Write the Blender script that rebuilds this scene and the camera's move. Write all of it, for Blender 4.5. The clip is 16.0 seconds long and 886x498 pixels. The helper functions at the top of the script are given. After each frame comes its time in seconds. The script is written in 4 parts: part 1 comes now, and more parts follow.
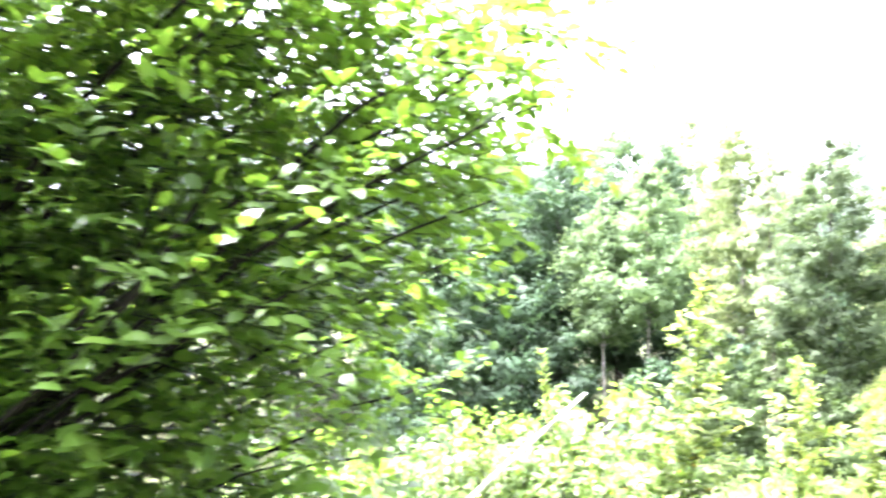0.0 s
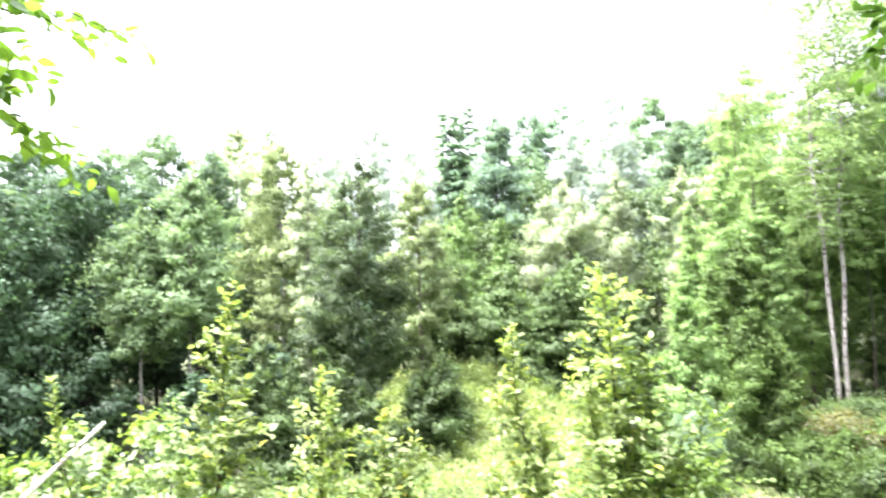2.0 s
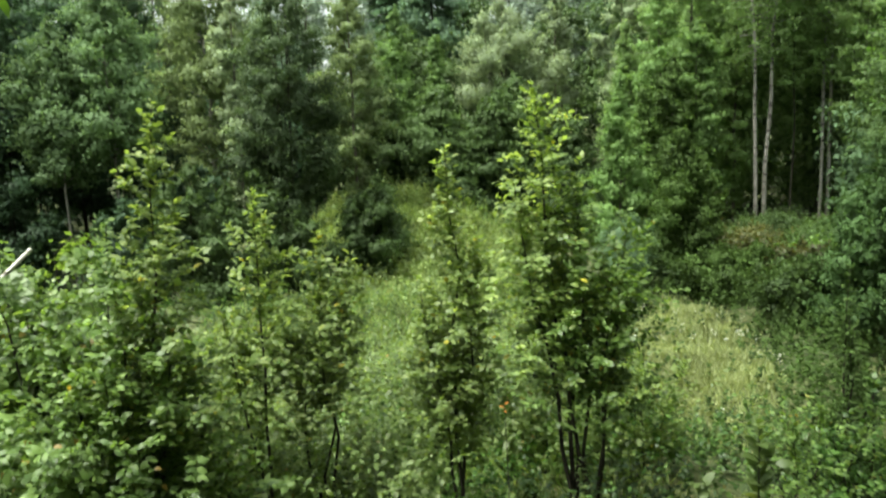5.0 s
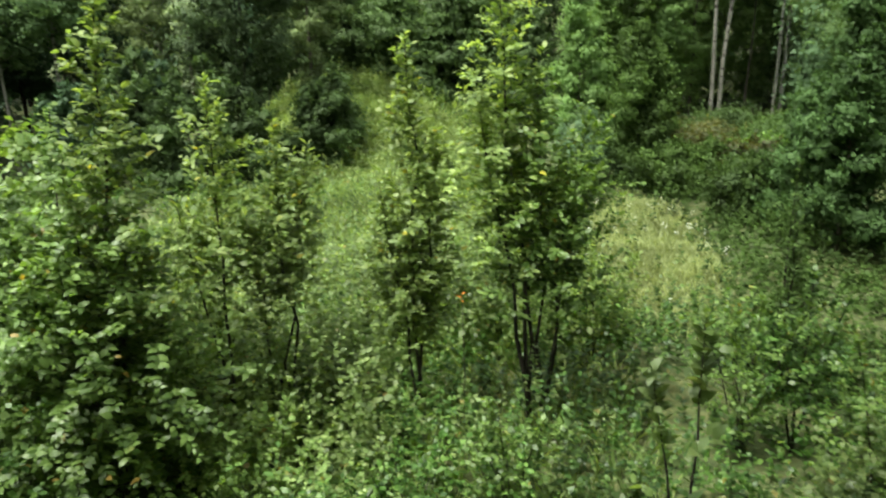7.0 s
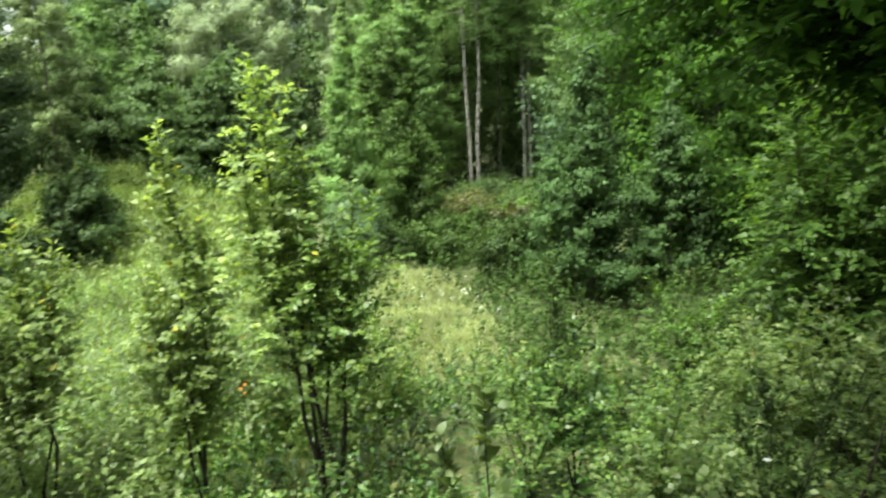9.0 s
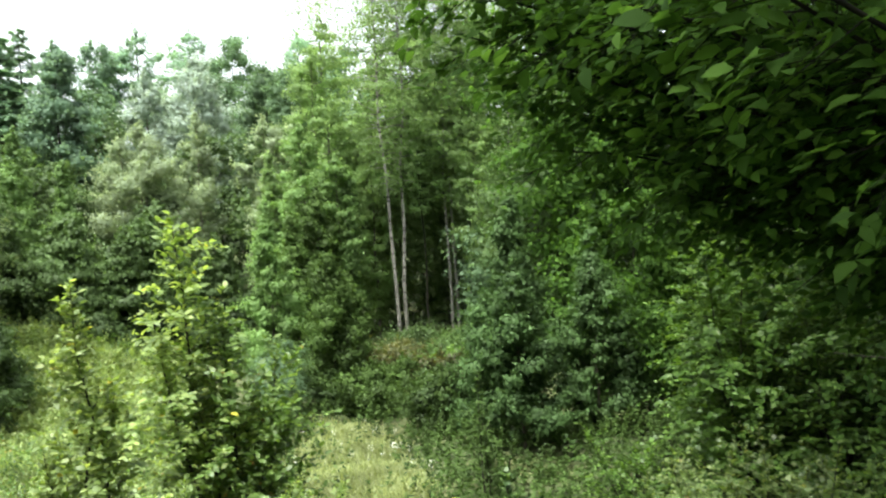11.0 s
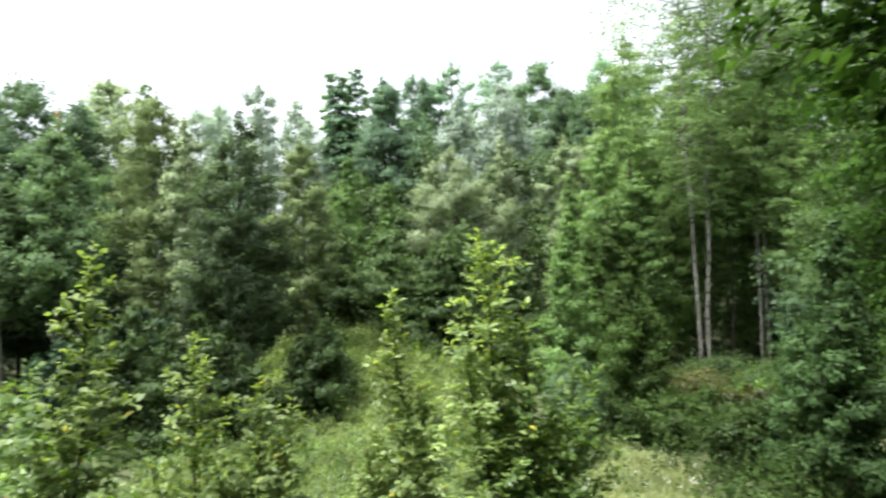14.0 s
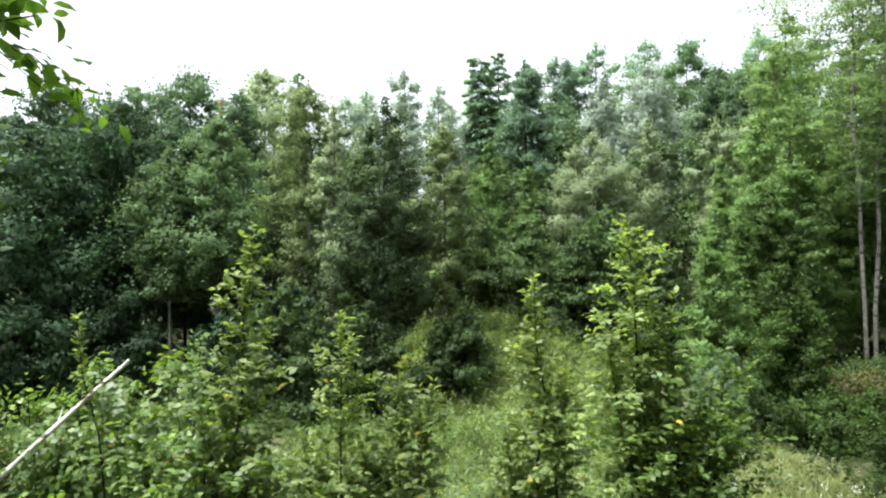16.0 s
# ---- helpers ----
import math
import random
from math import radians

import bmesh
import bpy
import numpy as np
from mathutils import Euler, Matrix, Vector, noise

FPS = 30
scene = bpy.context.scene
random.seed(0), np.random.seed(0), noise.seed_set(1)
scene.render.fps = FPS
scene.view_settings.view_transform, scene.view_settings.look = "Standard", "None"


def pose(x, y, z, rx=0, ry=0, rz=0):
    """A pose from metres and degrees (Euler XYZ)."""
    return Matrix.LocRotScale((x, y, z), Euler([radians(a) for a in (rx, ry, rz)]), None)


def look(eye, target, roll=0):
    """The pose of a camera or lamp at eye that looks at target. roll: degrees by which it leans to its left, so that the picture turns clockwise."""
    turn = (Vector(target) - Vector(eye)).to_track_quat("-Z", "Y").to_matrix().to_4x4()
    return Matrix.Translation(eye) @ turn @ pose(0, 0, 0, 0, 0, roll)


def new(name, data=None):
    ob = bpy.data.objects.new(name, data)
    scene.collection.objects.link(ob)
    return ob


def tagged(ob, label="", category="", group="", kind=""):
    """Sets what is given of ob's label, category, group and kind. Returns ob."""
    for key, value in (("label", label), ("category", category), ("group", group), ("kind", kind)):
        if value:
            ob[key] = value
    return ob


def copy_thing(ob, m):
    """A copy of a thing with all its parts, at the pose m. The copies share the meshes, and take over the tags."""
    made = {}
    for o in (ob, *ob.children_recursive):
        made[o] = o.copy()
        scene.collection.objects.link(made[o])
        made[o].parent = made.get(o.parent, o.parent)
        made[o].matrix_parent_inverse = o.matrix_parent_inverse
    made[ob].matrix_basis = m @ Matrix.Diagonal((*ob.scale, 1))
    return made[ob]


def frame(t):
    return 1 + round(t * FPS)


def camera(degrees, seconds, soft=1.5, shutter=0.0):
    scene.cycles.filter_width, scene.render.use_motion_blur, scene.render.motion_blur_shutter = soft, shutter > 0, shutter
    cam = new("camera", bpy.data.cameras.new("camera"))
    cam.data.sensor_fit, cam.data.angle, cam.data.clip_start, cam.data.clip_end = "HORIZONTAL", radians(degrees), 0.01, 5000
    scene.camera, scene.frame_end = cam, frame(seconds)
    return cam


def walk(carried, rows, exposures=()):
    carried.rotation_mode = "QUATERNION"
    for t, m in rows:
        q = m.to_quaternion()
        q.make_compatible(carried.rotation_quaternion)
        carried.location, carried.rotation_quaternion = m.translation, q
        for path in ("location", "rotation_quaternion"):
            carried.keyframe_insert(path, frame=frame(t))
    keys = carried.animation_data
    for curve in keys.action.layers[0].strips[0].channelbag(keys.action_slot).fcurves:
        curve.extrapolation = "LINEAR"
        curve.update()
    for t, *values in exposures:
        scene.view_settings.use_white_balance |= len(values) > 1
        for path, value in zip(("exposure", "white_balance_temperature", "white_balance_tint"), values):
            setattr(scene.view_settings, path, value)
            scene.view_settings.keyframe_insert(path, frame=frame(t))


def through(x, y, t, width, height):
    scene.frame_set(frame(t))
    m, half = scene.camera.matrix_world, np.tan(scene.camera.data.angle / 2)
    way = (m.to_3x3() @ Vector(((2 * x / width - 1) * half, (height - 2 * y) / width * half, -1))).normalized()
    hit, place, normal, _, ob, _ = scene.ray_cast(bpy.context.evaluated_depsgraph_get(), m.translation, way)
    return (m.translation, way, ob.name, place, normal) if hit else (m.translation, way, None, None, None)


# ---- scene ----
# Camera: seconds, place, yaw to the left, pitch up, roll.
cam = camera(61.0, 16.0, soft=2.1, shutter=0.75)
PATH = [
    (0, 0.003, -0.013, 3.844, 1.76, 4.52, 0.11),
    (0.5, 0.147, 0.081, 3.847, -4.23, 4.87, 0.13),
    (0.7, 0.179, 0.103, 3.844, -7.73, 5.16, -0.61),
    (1, 0.224, 0.132, 3.849, -12.90, 4.75, -1.33),
    (1.3, 0.229, 0.154, 3.863, -21.42, 5.66, -2.11),
    (1.5, 0.228, 0.170, 3.872, -26.05, 5.89, -2.58),
    (1.8, 0.222, 0.174, 3.873, -30.16, 5.21, -2.23),
    (2, 0.211, 0.181, 3.871, -31.75, 4.79, -2.13),
    (2.5, 0.213, 0.183, 3.874, -34.71, 2.57, -2.18),
    (3, 0.230, 0.189, 3.873, -36.86, 0.33, -2.26),
    (3.5, 0.247, 0.190, 3.873, -38.44, -1.98, -2.30),
    (4, 0.256, 0.187, 3.870, -37.44, -4.46, -2.11),
    (4.5, 0.252, 0.187, 3.871, -36.60, -6.47, -2.30),
    (5, 0.247, 0.200, 3.870, -36.08, -8.95, -2.46),
    (5.2, 0.238, 0.206, 3.871, -36.28, -10.04, -2.23),
    (7.3, 0.224, 0.224, 3.866, -40.51, -18.06, -1.50),
    (7.5, 0.223, 0.213, 3.873, -41.92, -18.12, -1.61),
    (8, 0.225, 0.198, 3.867, -48.02, -15.40, -1.93),
    (8.5, 0.248, 0.174, 3.865, -53.08, -12.87, -2.44),
    (9, 0.258, 0.167, 3.864, -56.37, -11.82, -2.73),
    (9.5, 0.282, 0.167, 3.872, -59.56, -9.88, -3.24),
    (10, 0.308, 0.167, 3.878, -62.86, -5.11, -3.84),
    (10.2, 0.307, 0.161, 3.888, -63.88, -3.16, -3.58),
    (12.3, 0.291, 0.148, 3.885, -57.58, 2.26, -3.21),
    (12.5, 0.281, 0.150, 3.883, -55.53, 2.28, -3.15),
    (13, 0.276, 0.158, 3.880, -50.03, 1.97, -2.79),
    (13.5, 0.291, 0.181, 3.883, -44.55, 1.80, -2.43),
    (14, 0.288, 0.196, 3.880, -40.19, 1.76, -1.95),
    (14.5, 0.277, 0.205, 3.880, -35.84, 1.78, -1.47),
    (15, 0.278, 0.222, 3.884, -32.29, 1.51, -1.07),
    (15.5, 0.282, 0.242, 3.877, -29.75, 1.16, -0.90),
    (16, 0.283, 0.242, 3.878, -29.62, 0.84, -0.64),
]
# Seconds, stops, kelvin, tint.
EXPOSURE = [(0.0, 4.62, 5800, 29), (0.5, 4.62, 5800, 29), (1.0, 4.42, 5800, 30), (1.5, 4.02, 5850, 28), (2.0, 3.57, 5950, 24), (2.5, 3.02, 6000, 20), (3.0, 2.67, 6050, 17), (3.5, 2.37, 6050, 14),
            (4.0, 1.99, 6150, 5), (4.5, 1.78, 6200, 1), (5.0, 1.56, 6450, -3), (7.3, 1.58, 6600, -5), (9.0, 2.08, 6500, -4), (10.0, 2.12, 6350, 0), (12.5, 1.64, 6200, 6), (14.0, 1.72, 6100, 8), (16.0, 1.54, 6100, 7)]
walk(cam, [(t, pose(x, y, z, 90 + pitch, 0, yaw) @ pose(0, 0, 0, 0, 0, roll)) for t, x, y, z, yaw, pitch, roll in PATH], EXPOSURE)

# ---- daylight under a bright, thinly clouded sky ----
SUN_BEARING, SUN_HEIGHT = radians(-78), radians(70)
world = bpy.data.worlds.new("sky")
scene.world = world
world.use_nodes = True
wn, wl = world.node_tree.nodes, world.node_tree.links
sky = wn.new("ShaderNodeTexSky")
sky.sky_type, sky.sun_disc = "NISHITA", False
sky.sun_elevation, sky.sun_rotation = SUN_HEIGHT, SUN_BEARING
sky.dust_density, sky.air_density, sky.ozone_density = 4.0, 1.0, 1.0
pale = wn.new("ShaderNodeHueSaturation")
pale.inputs["Saturation"].default_value = 0.12
wl.new(sky.outputs[0], pale.inputs["Color"])
wl.new(pale.outputs[0], wn["Background"].inputs["Color"])
wn["Background"].inputs["Strength"].default_value = 0.135
lamp = bpy.data.lights.new("sun", "SUN")
lamp.energy, lamp.angle, lamp.color = 3.1, radians(22), (1.0, 0.95, 0.87)
sun = new("sun", lamp)
sun.matrix_world = look((40 * math.sin(SUN_BEARING), 40 * math.cos(SUN_BEARING), 40 * math.tan(SUN_HEIGHT)), (0, 0, 0))


# ---- materials ----
def nodes(name):
    m = bpy.data.materials.new(name)
    m.use_nodes = True
    n = m.node_tree.nodes
    return m, n, m.node_tree.links, n["Principled BSDF"]


def ramp(n, stops):
    r = n.new("ShaderNodeValToRGB")
    r.color_ramp.elements[0].position, r.color_ramp.elements[1].position = stops[0][0], stops[-1][0]
    for pos, _ in stops[1:-1]:
        r.color_ramp.elements.new(pos)
    for e, (pos, col) in zip(r.color_ramp.elements, stops):
        e.color = (*col, 1)
    return r


def mix(n, l, a, b, factor, mode="MIX"):
    m = n.new("ShaderNodeMix")
    m.data_type, m.blend_type = "RGBA", mode
    for socket, v in ((m.inputs[0], factor), (m.inputs[6], a), (m.inputs[7], b)):
        if isinstance(v, (int, float)):
            socket.default_value = v
        elif isinstance(v, tuple):
            socket.default_value = (*v, 1)
        else:
            l.new(v, socket)
    return m.outputs[2]


def foliage(name, dark, mid, light, through=0.35, rough=0.45, patch=0.5, odd=None, gloss=0.35, calm=None):
    """Leaves: each leaf of its own tint, broader patches of tint through the crown, light shining through the blade."""
    calm = (0.7 if gloss <= 0.2 else 0.0) if calm is None else calm
    dark, light = (tuple(a + (b - a) * calm for a, b in zip(c, mid)) for c in (dark, light))
    m, n, l, p = nodes(name)
    geo, obj = n.new("ShaderNodeNewGeometry"), n.new("ShaderNodeObjectInfo")
    stops = [(0.0, dark), (0.55, mid), (1.0, light)]
    if odd:
        stops = [(0.0, dark), (0.55, mid), (0.988, light), (0.996, odd)]
    each = ramp(n, stops)
    l.new(geo.outputs["Random Per Island"], each.inputs[0])
    coord, big = n.new("ShaderNodeTexCoord"), n.new("ShaderNodeTexNoise")
    big.inputs["Scale"].default_value, big.inputs["Detail"].default_value = 0.9, 3.0
    l.new(coord.outputs["Object"], big.inputs["Vector"])
    spread = n.new("ShaderNodeMapRange")
    spread.inputs[1].default_value, spread.inputs[2].default_value = 0.35, 0.65
    spread.inputs[3].default_value, spread.inputs[4].default_value = 1 - patch * 0.6, 1 + patch * 0.6
    l.new(big.outputs[0], spread.inputs[0])
    own = n.new("ShaderNodeMapRange")
    own.inputs[3].default_value, own.inputs[4].default_value = 0.78, 1.22
    l.new(obj.outputs["Random"], own.inputs[0])
    both = n.new("ShaderNodeMath")
    both.operation = "MULTIPLY"
    l.new(spread.outputs[0], both.inputs[0])
    l.new(own.outputs[0], both.inputs[1])
    grey = n.new("ShaderNodeCombineXYZ")
    for s in grey.inputs:
        l.new(both.outputs[0], s)
    colour = mix(n, l, each.outputs[0], grey.outputs[0], 1.0, "MULTIPLY")
    l.new(colour, p.inputs["Base Color"])
    p.inputs["Roughness"].default_value = rough
    p.inputs["Specular IOR Level"].default_value = gloss
    glow = n.new("ShaderNodeBsdfTranslucent")
    l.new(mix(n, l, colour, (1.32, 1.36, 0.85) if gloss <= 0.2 else (1.4, 1.42, 0.6), 1.0, "MULTIPLY"), glow.inputs["Color"])
    blend = n.new("ShaderNodeMixShader")
    blend.inputs[0].default_value = through
    l.new(p.outputs[0], blend.inputs[1])
    l.new(glow.outputs[0], blend.inputs[2])
    l.new(blend.outputs[0], n["Material Output"].inputs[0])
    return m


def bark(name, dark, light, scale=(14, 14, 3), marks=None):
    m, n, l, p = nodes(name)
    coord, place, tex = n.new("ShaderNodeTexCoord"), n.new("ShaderNodeMapping"), n.new("ShaderNodeTexNoise")
    place.inputs["Scale"].default_value = scale
    tex.inputs["Scale"].default_value, tex.inputs["Detail"].default_value = 1.0, 6.0
    l.new(coord.outputs["Object"], place.inputs["Vector"])
    l.new(place.outputs[0], tex.inputs["Vector"])
    r = ramp(n, [(0.35, dark), (0.6, light)])
    l.new(tex.outputs[0], r.inputs[0])
    colour = r.outputs[0]
    if marks:
        bands, where = n.new("ShaderNodeTexNoise"), n.new("ShaderNodeMapping")
        where.inputs["Scale"].default_value = (2, 2, 9)
        bands.inputs["Scale"].default_value, bands.inputs["Detail"].default_value = 1.0, 4.0
        l.new(coord.outputs["Object"], where.inputs["Vector"])
        l.new(where.outputs[0], bands.inputs["Vector"])
        step = ramp(n, [(0.56, (0, 0, 0)), (0.62, (1, 1, 1))])
        l.new(bands.outputs[0], step.inputs[0])
        colour = mix(n, l, colour, marks, step.outputs[0])
    l.new(colour, p.inputs["Base Color"])
    p.inputs["Roughness"].default_value, p.inputs["Specular IOR Level"].default_value = 0.9, 0.15
    bump = n.new("ShaderNodeBump")
    bump.inputs["Strength"].default_value, bump.inputs["Distance"].default_value = 0.5, 0.02
    l.new(tex.outputs[0], bump.inputs["Height"])
    l.new(bump.outputs[0], p.inputs["Normal"])
    return m


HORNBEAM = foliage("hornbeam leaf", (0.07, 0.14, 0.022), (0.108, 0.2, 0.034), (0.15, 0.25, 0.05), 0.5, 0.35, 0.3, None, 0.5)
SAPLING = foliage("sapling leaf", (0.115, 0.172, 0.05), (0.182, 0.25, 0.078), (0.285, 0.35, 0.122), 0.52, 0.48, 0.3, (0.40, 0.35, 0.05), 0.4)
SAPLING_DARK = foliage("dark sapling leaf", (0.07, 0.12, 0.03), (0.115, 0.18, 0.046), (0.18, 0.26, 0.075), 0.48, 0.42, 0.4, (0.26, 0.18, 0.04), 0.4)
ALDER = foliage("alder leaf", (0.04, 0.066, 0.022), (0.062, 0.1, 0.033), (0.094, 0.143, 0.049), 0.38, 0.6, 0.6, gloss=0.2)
# Alder of the wood, its colour darkened to stand for shade.
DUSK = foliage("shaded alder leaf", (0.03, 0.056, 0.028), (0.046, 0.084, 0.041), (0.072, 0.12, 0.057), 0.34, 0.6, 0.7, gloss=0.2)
LIME = foliage("young alder leaf", (0.10, 0.17, 0.05), (0.135, 0.22, 0.068), (0.18, 0.275, 0.09), 0.42, 0.6, 0.4, gloss=0.2)
BIRCH = foliage("birch leaf", (0.138, 0.21, 0.08), (0.198, 0.29, 0.112), (0.262, 0.36, 0.15), 0.54, 0.6, 0.4, gloss=0.15)
WILLOW = foliage("dark willow leaf", (0.05, 0.08, 0.034), (0.073, 0.11, 0.048), (0.106, 0.15, 0.068), 0.4, 0.6, 0.5, gloss=0.2)
GREY = foliage("grey willow leaf", (0.19, 0.232, 0.142), (0.25, 0.305, 0.19), (0.315, 0.375, 0.24), 0.46, 0.7, 0.3, gloss=0.15)
OLIVE = foliage("olive willow leaf", (0.13, 0.175, 0.078), (0.18, 0.232, 0.105), (0.235, 0.295, 0.14), 0.4, 0.7, 0.35, gloss=0.15)
YOUNG_BIRCH = foliage("young birch leaf", (0.085, 0.14, 0.062), (0.12, 0.184, 0.083), (0.16, 0.235, 0.108), 0.42, 0.6, 0.3, gloss=0.15)
# Silver willow and spruce: colours lifted and blued to carry distance haze.
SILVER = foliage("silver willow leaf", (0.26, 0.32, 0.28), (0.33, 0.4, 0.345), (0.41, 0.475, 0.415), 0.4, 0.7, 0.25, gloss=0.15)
SPRUCE = foliage("hazed spruce needle", (0.13, 0.205, 0.14), (0.185, 0.28, 0.185), (0.24, 0.345, 0.23), 0.44, 0.6, 0.4, gloss=0.15)
ORANGE = foliage("autumn leaf", (0.45, 0.12, 0.02), (0.55, 0.18, 0.03), (0.6, 0.26, 0.04), 0.4, 0.5, 0.2)
# Oak made paler and bluer, with distance haze put into its colour.
OAK = foliage("hazed oak leaf", (0.078, 0.125, 0.066), (0.115, 0.182, 0.096), (0.155, 0.235, 0.128), 0.44, 0.65, 0.6, gloss=0.2)
ASPEN = foliage("aspen leaf", (0.03, 0.056, 0.013), (0.05, 0.084, 0.02), (0.086, 0.13, 0.036), 0.34, 0.55, 0.6, gloss=0.12)
HAZEL = foliage("hazel leaf", (0.054, 0.105, 0.019), (0.086, 0.158, 0.03), (0.13, 0.212, 0.046), 0.46, 0.45, 0.4)
LUSH = foliage("lush sapling leaf", (0.095, 0.165, 0.04), (0.15, 0.232, 0.06), (0.23, 0.32, 0.095), 0.5, 0.46, 0.35, (0.33, 0.31, 0.04), 0.4)
WEED = foliage("weed leaf", (0.036, 0.08, 0.016), (0.068, 0.138, 0.028), (0.145, 0.235, 0.058), 0.42, 0.42, 0.8, (0.2, 0.18, 0.04), 0.4)
GRASS = foliage("meadow grass", (0.14, 0.21, 0.065), (0.23, 0.3, 0.105), (0.33, 0.385, 0.16), 0.45, 0.6, 0.5)
PALE_WEED = foliage("pale weed leaf", (0.115, 0.172, 0.05), (0.175, 0.246, 0.08), (0.27, 0.335, 0.135), 0.5, 0.45, 0.6, (0.34, 0.25, 0.09), 0.4)
DRY = foliage("dry grass", (0.2, 0.235, 0.1), (0.3, 0.34, 0.155), (0.42, 0.45, 0.235), 0.4, 0.6, 0.4)
PETAL = foliage("white petal", (0.55, 0.56, 0.5), (0.65, 0.66, 0.6), (0.75, 0.75, 0.7), 0.3, 0.6, 0.1)
# Canopy shade put into the leaf colour of the right-hand trees.
SHADE_LEAF = foliage("shade-darkened leaf", (0.026, 0.056, 0.01), (0.048, 0.098, 0.016), (0.08, 0.15, 0.026), 0.48, 0.7, 0.4, None, 0.1, 0.0)
RUSTY = foliage("rusty bramble leaf", (0.045, 0.056, 0.018), (0.072, 0.077, 0.025), (0.11, 0.103, 0.036), 0.4, 0.5, 0.6)
DARK_BARK = bark("dark bark", (0.012, 0.010, 0.008), (0.038, 0.032, 0.025))
# Near stems: silhouette darkness against the sky put into the bark colour.
SILHOUETTE_BARK = bark("silhouette-dark bark", (0.005, 0.0045, 0.004), (0.016, 0.014, 0.011))
POPLAR = foliage("poplar leaf", (0.034, 0.066, 0.02), (0.056, 0.1, 0.032), (0.094, 0.15, 0.054), 0.35, 0.55, 0.5, gloss=0.15)
GREY_BARK = bark("grey bark", (0.06, 0.052, 0.042), (0.15, 0.13, 0.105))
BIRCH_BARK = bark("birch bark", (0.17, 0.16, 0.14), (0.29, 0.275, 0.245), (6, 6, 2), (0.06, 0.05, 0.045))
DEAD_WOOD = bark("peeled dead wood", (0.45, 0.42, 0.37), (0.7, 0.68, 0.62), (6, 6, 2), (0.1, 0.08, 0.06))


def soil():
    m, n, l, p = nodes("meadow soil")
    coord, fine, broad = n.new("ShaderNodeTexCoord"), n.new("ShaderNodeTexNoise"), n.new("ShaderNodeTexNoise")
    fine.inputs["Scale"].default_value, fine.inputs["Detail"].default_value = 9.0, 8.0
    broad.inputs["Scale"].default_value, broad.inputs["Detail"].default_value = 0.35, 4.0
    for t in (fine, broad):
        l.new(coord.outputs["Object"], t.inputs["Vector"])
    a = ramp(n, [(0.3, (0.035, 0.05, 0.017)), (0.5, (0.065, 0.085, 0.03)), (0.72, (0.115, 0.12, 0.055))])
    b = ramp(n, [(0.4, (0.7, 0.75, 0.6)), (0.6, (1.15, 1.05, 0.9))])
    l.new(fine.outputs[0], a.inputs[0])
    l.new(broad.outputs[0], b.inputs[0])
    l.new(mix(n, l, a.outputs[0], b.outputs[0], 1.0, "MULTIPLY"), p.inputs["Base Color"])
    p.inputs["Roughness"].default_value = 0.95
    bump = n.new("ShaderNodeBump")
    bump.inputs["Strength"].default_value, bump.inputs["Distance"].default_value = 0.8, 0.06
    l.new(fine.outputs[0], bump.inputs["Height"])
    l.new(bump.outputs[0], p.inputs["Normal"])
    return m


SOIL = soil()


# ---- ground ----
def smooth(a, b, v):
    u = np.clip((np.asarray(v, float) - a) / (b - a), 0, 1)
    return u * u * (3 - 2 * u)


def ground_z(x, y):
    """The bank that the camera stands on, the clearing at its foot, a mound at its far end and the wooded rise behind."""
    x, y = np.asarray(x, float), np.asarray(y, float)
    z = 2.25 * (1 - smooth(0.4, 4.6, 0.72 * x + 0.70 * y))
    far = np.hypot(x - 5, y - 5)
    z = z + 9.0 * smooth(24, 85, far) + 0.7 * smooth(15, 24, far) * smooth(0.5, 0.9, (y - 5) / (far + 1e-6))
    z = z + 1.7 * np.exp(-((x - 14.0) ** 2 + (y - 21.0) ** 2) / 16.0)
    return z + 0.07 * np.sin(1.3 * x + 0.7 * y) * np.cos(1.1 * y - 0.4 * x) + 0.05 * np.sin(3.1 * x) * np.cos(2.7 * y)


def raw_mesh(name, verts, faces, mat, smooth_faces=False):
    """A mesh from an array of corners and an array of faces, all with the same number of corners."""
    me = bpy.data.meshes.new(name)
    verts, faces = np.asarray(verts, np.float32), np.asarray(faces, np.int32)
    k = faces.shape[1]
    me.vertices.add(len(verts))
    me.vertices.foreach_set("co", verts.ravel())
    me.loops.add(faces.size)
    me.loops.foreach_set("vertex_index", faces.ravel())
    me.polygons.add(len(faces))
    me.polygons.foreach_set("loop_start", np.arange(0, faces.size, k, dtype=np.int32))
    if smooth_faces:
        me.polygons.foreach_set("use_smooth", np.ones(len(faces), bool))
    me.update(calc_edges=True)
    me.materials.append(mat)
    return me


def part(name, me, parent, label=""):
    ob = new(name, me)
    ob.parent = parent
    return tagged(ob, label)


def thing(name, x, y, label, category, group="", z=None):
    e = new(name)
    e.location = (x, y, float(ground_z(x, y)) - 0.03 if z is None else z)
    return tagged(e, label, category, group)


steps = np.sinh(np.linspace(-5.6, 5.6, 131)) * 4.4
gx, gy = np.meshgrid(steps + 7, steps + 7, indexing="ij")
count = len(steps)
index = np.arange(count * count).reshape(count, count)
ground = new("ground", raw_mesh("ground", np.stack([gx, gy, ground_z(gx, gy)], -1).reshape(-1, 3),
             np.stack([index[:-1, :-1], index[1:, :-1], index[1:, 1:], index[:-1, 1:]], -1).reshape(-1, 4), SOIL, True))
tagged(ground, "grassy bank, clearing and wooded rise of dark soil", "ground", kind="structure")

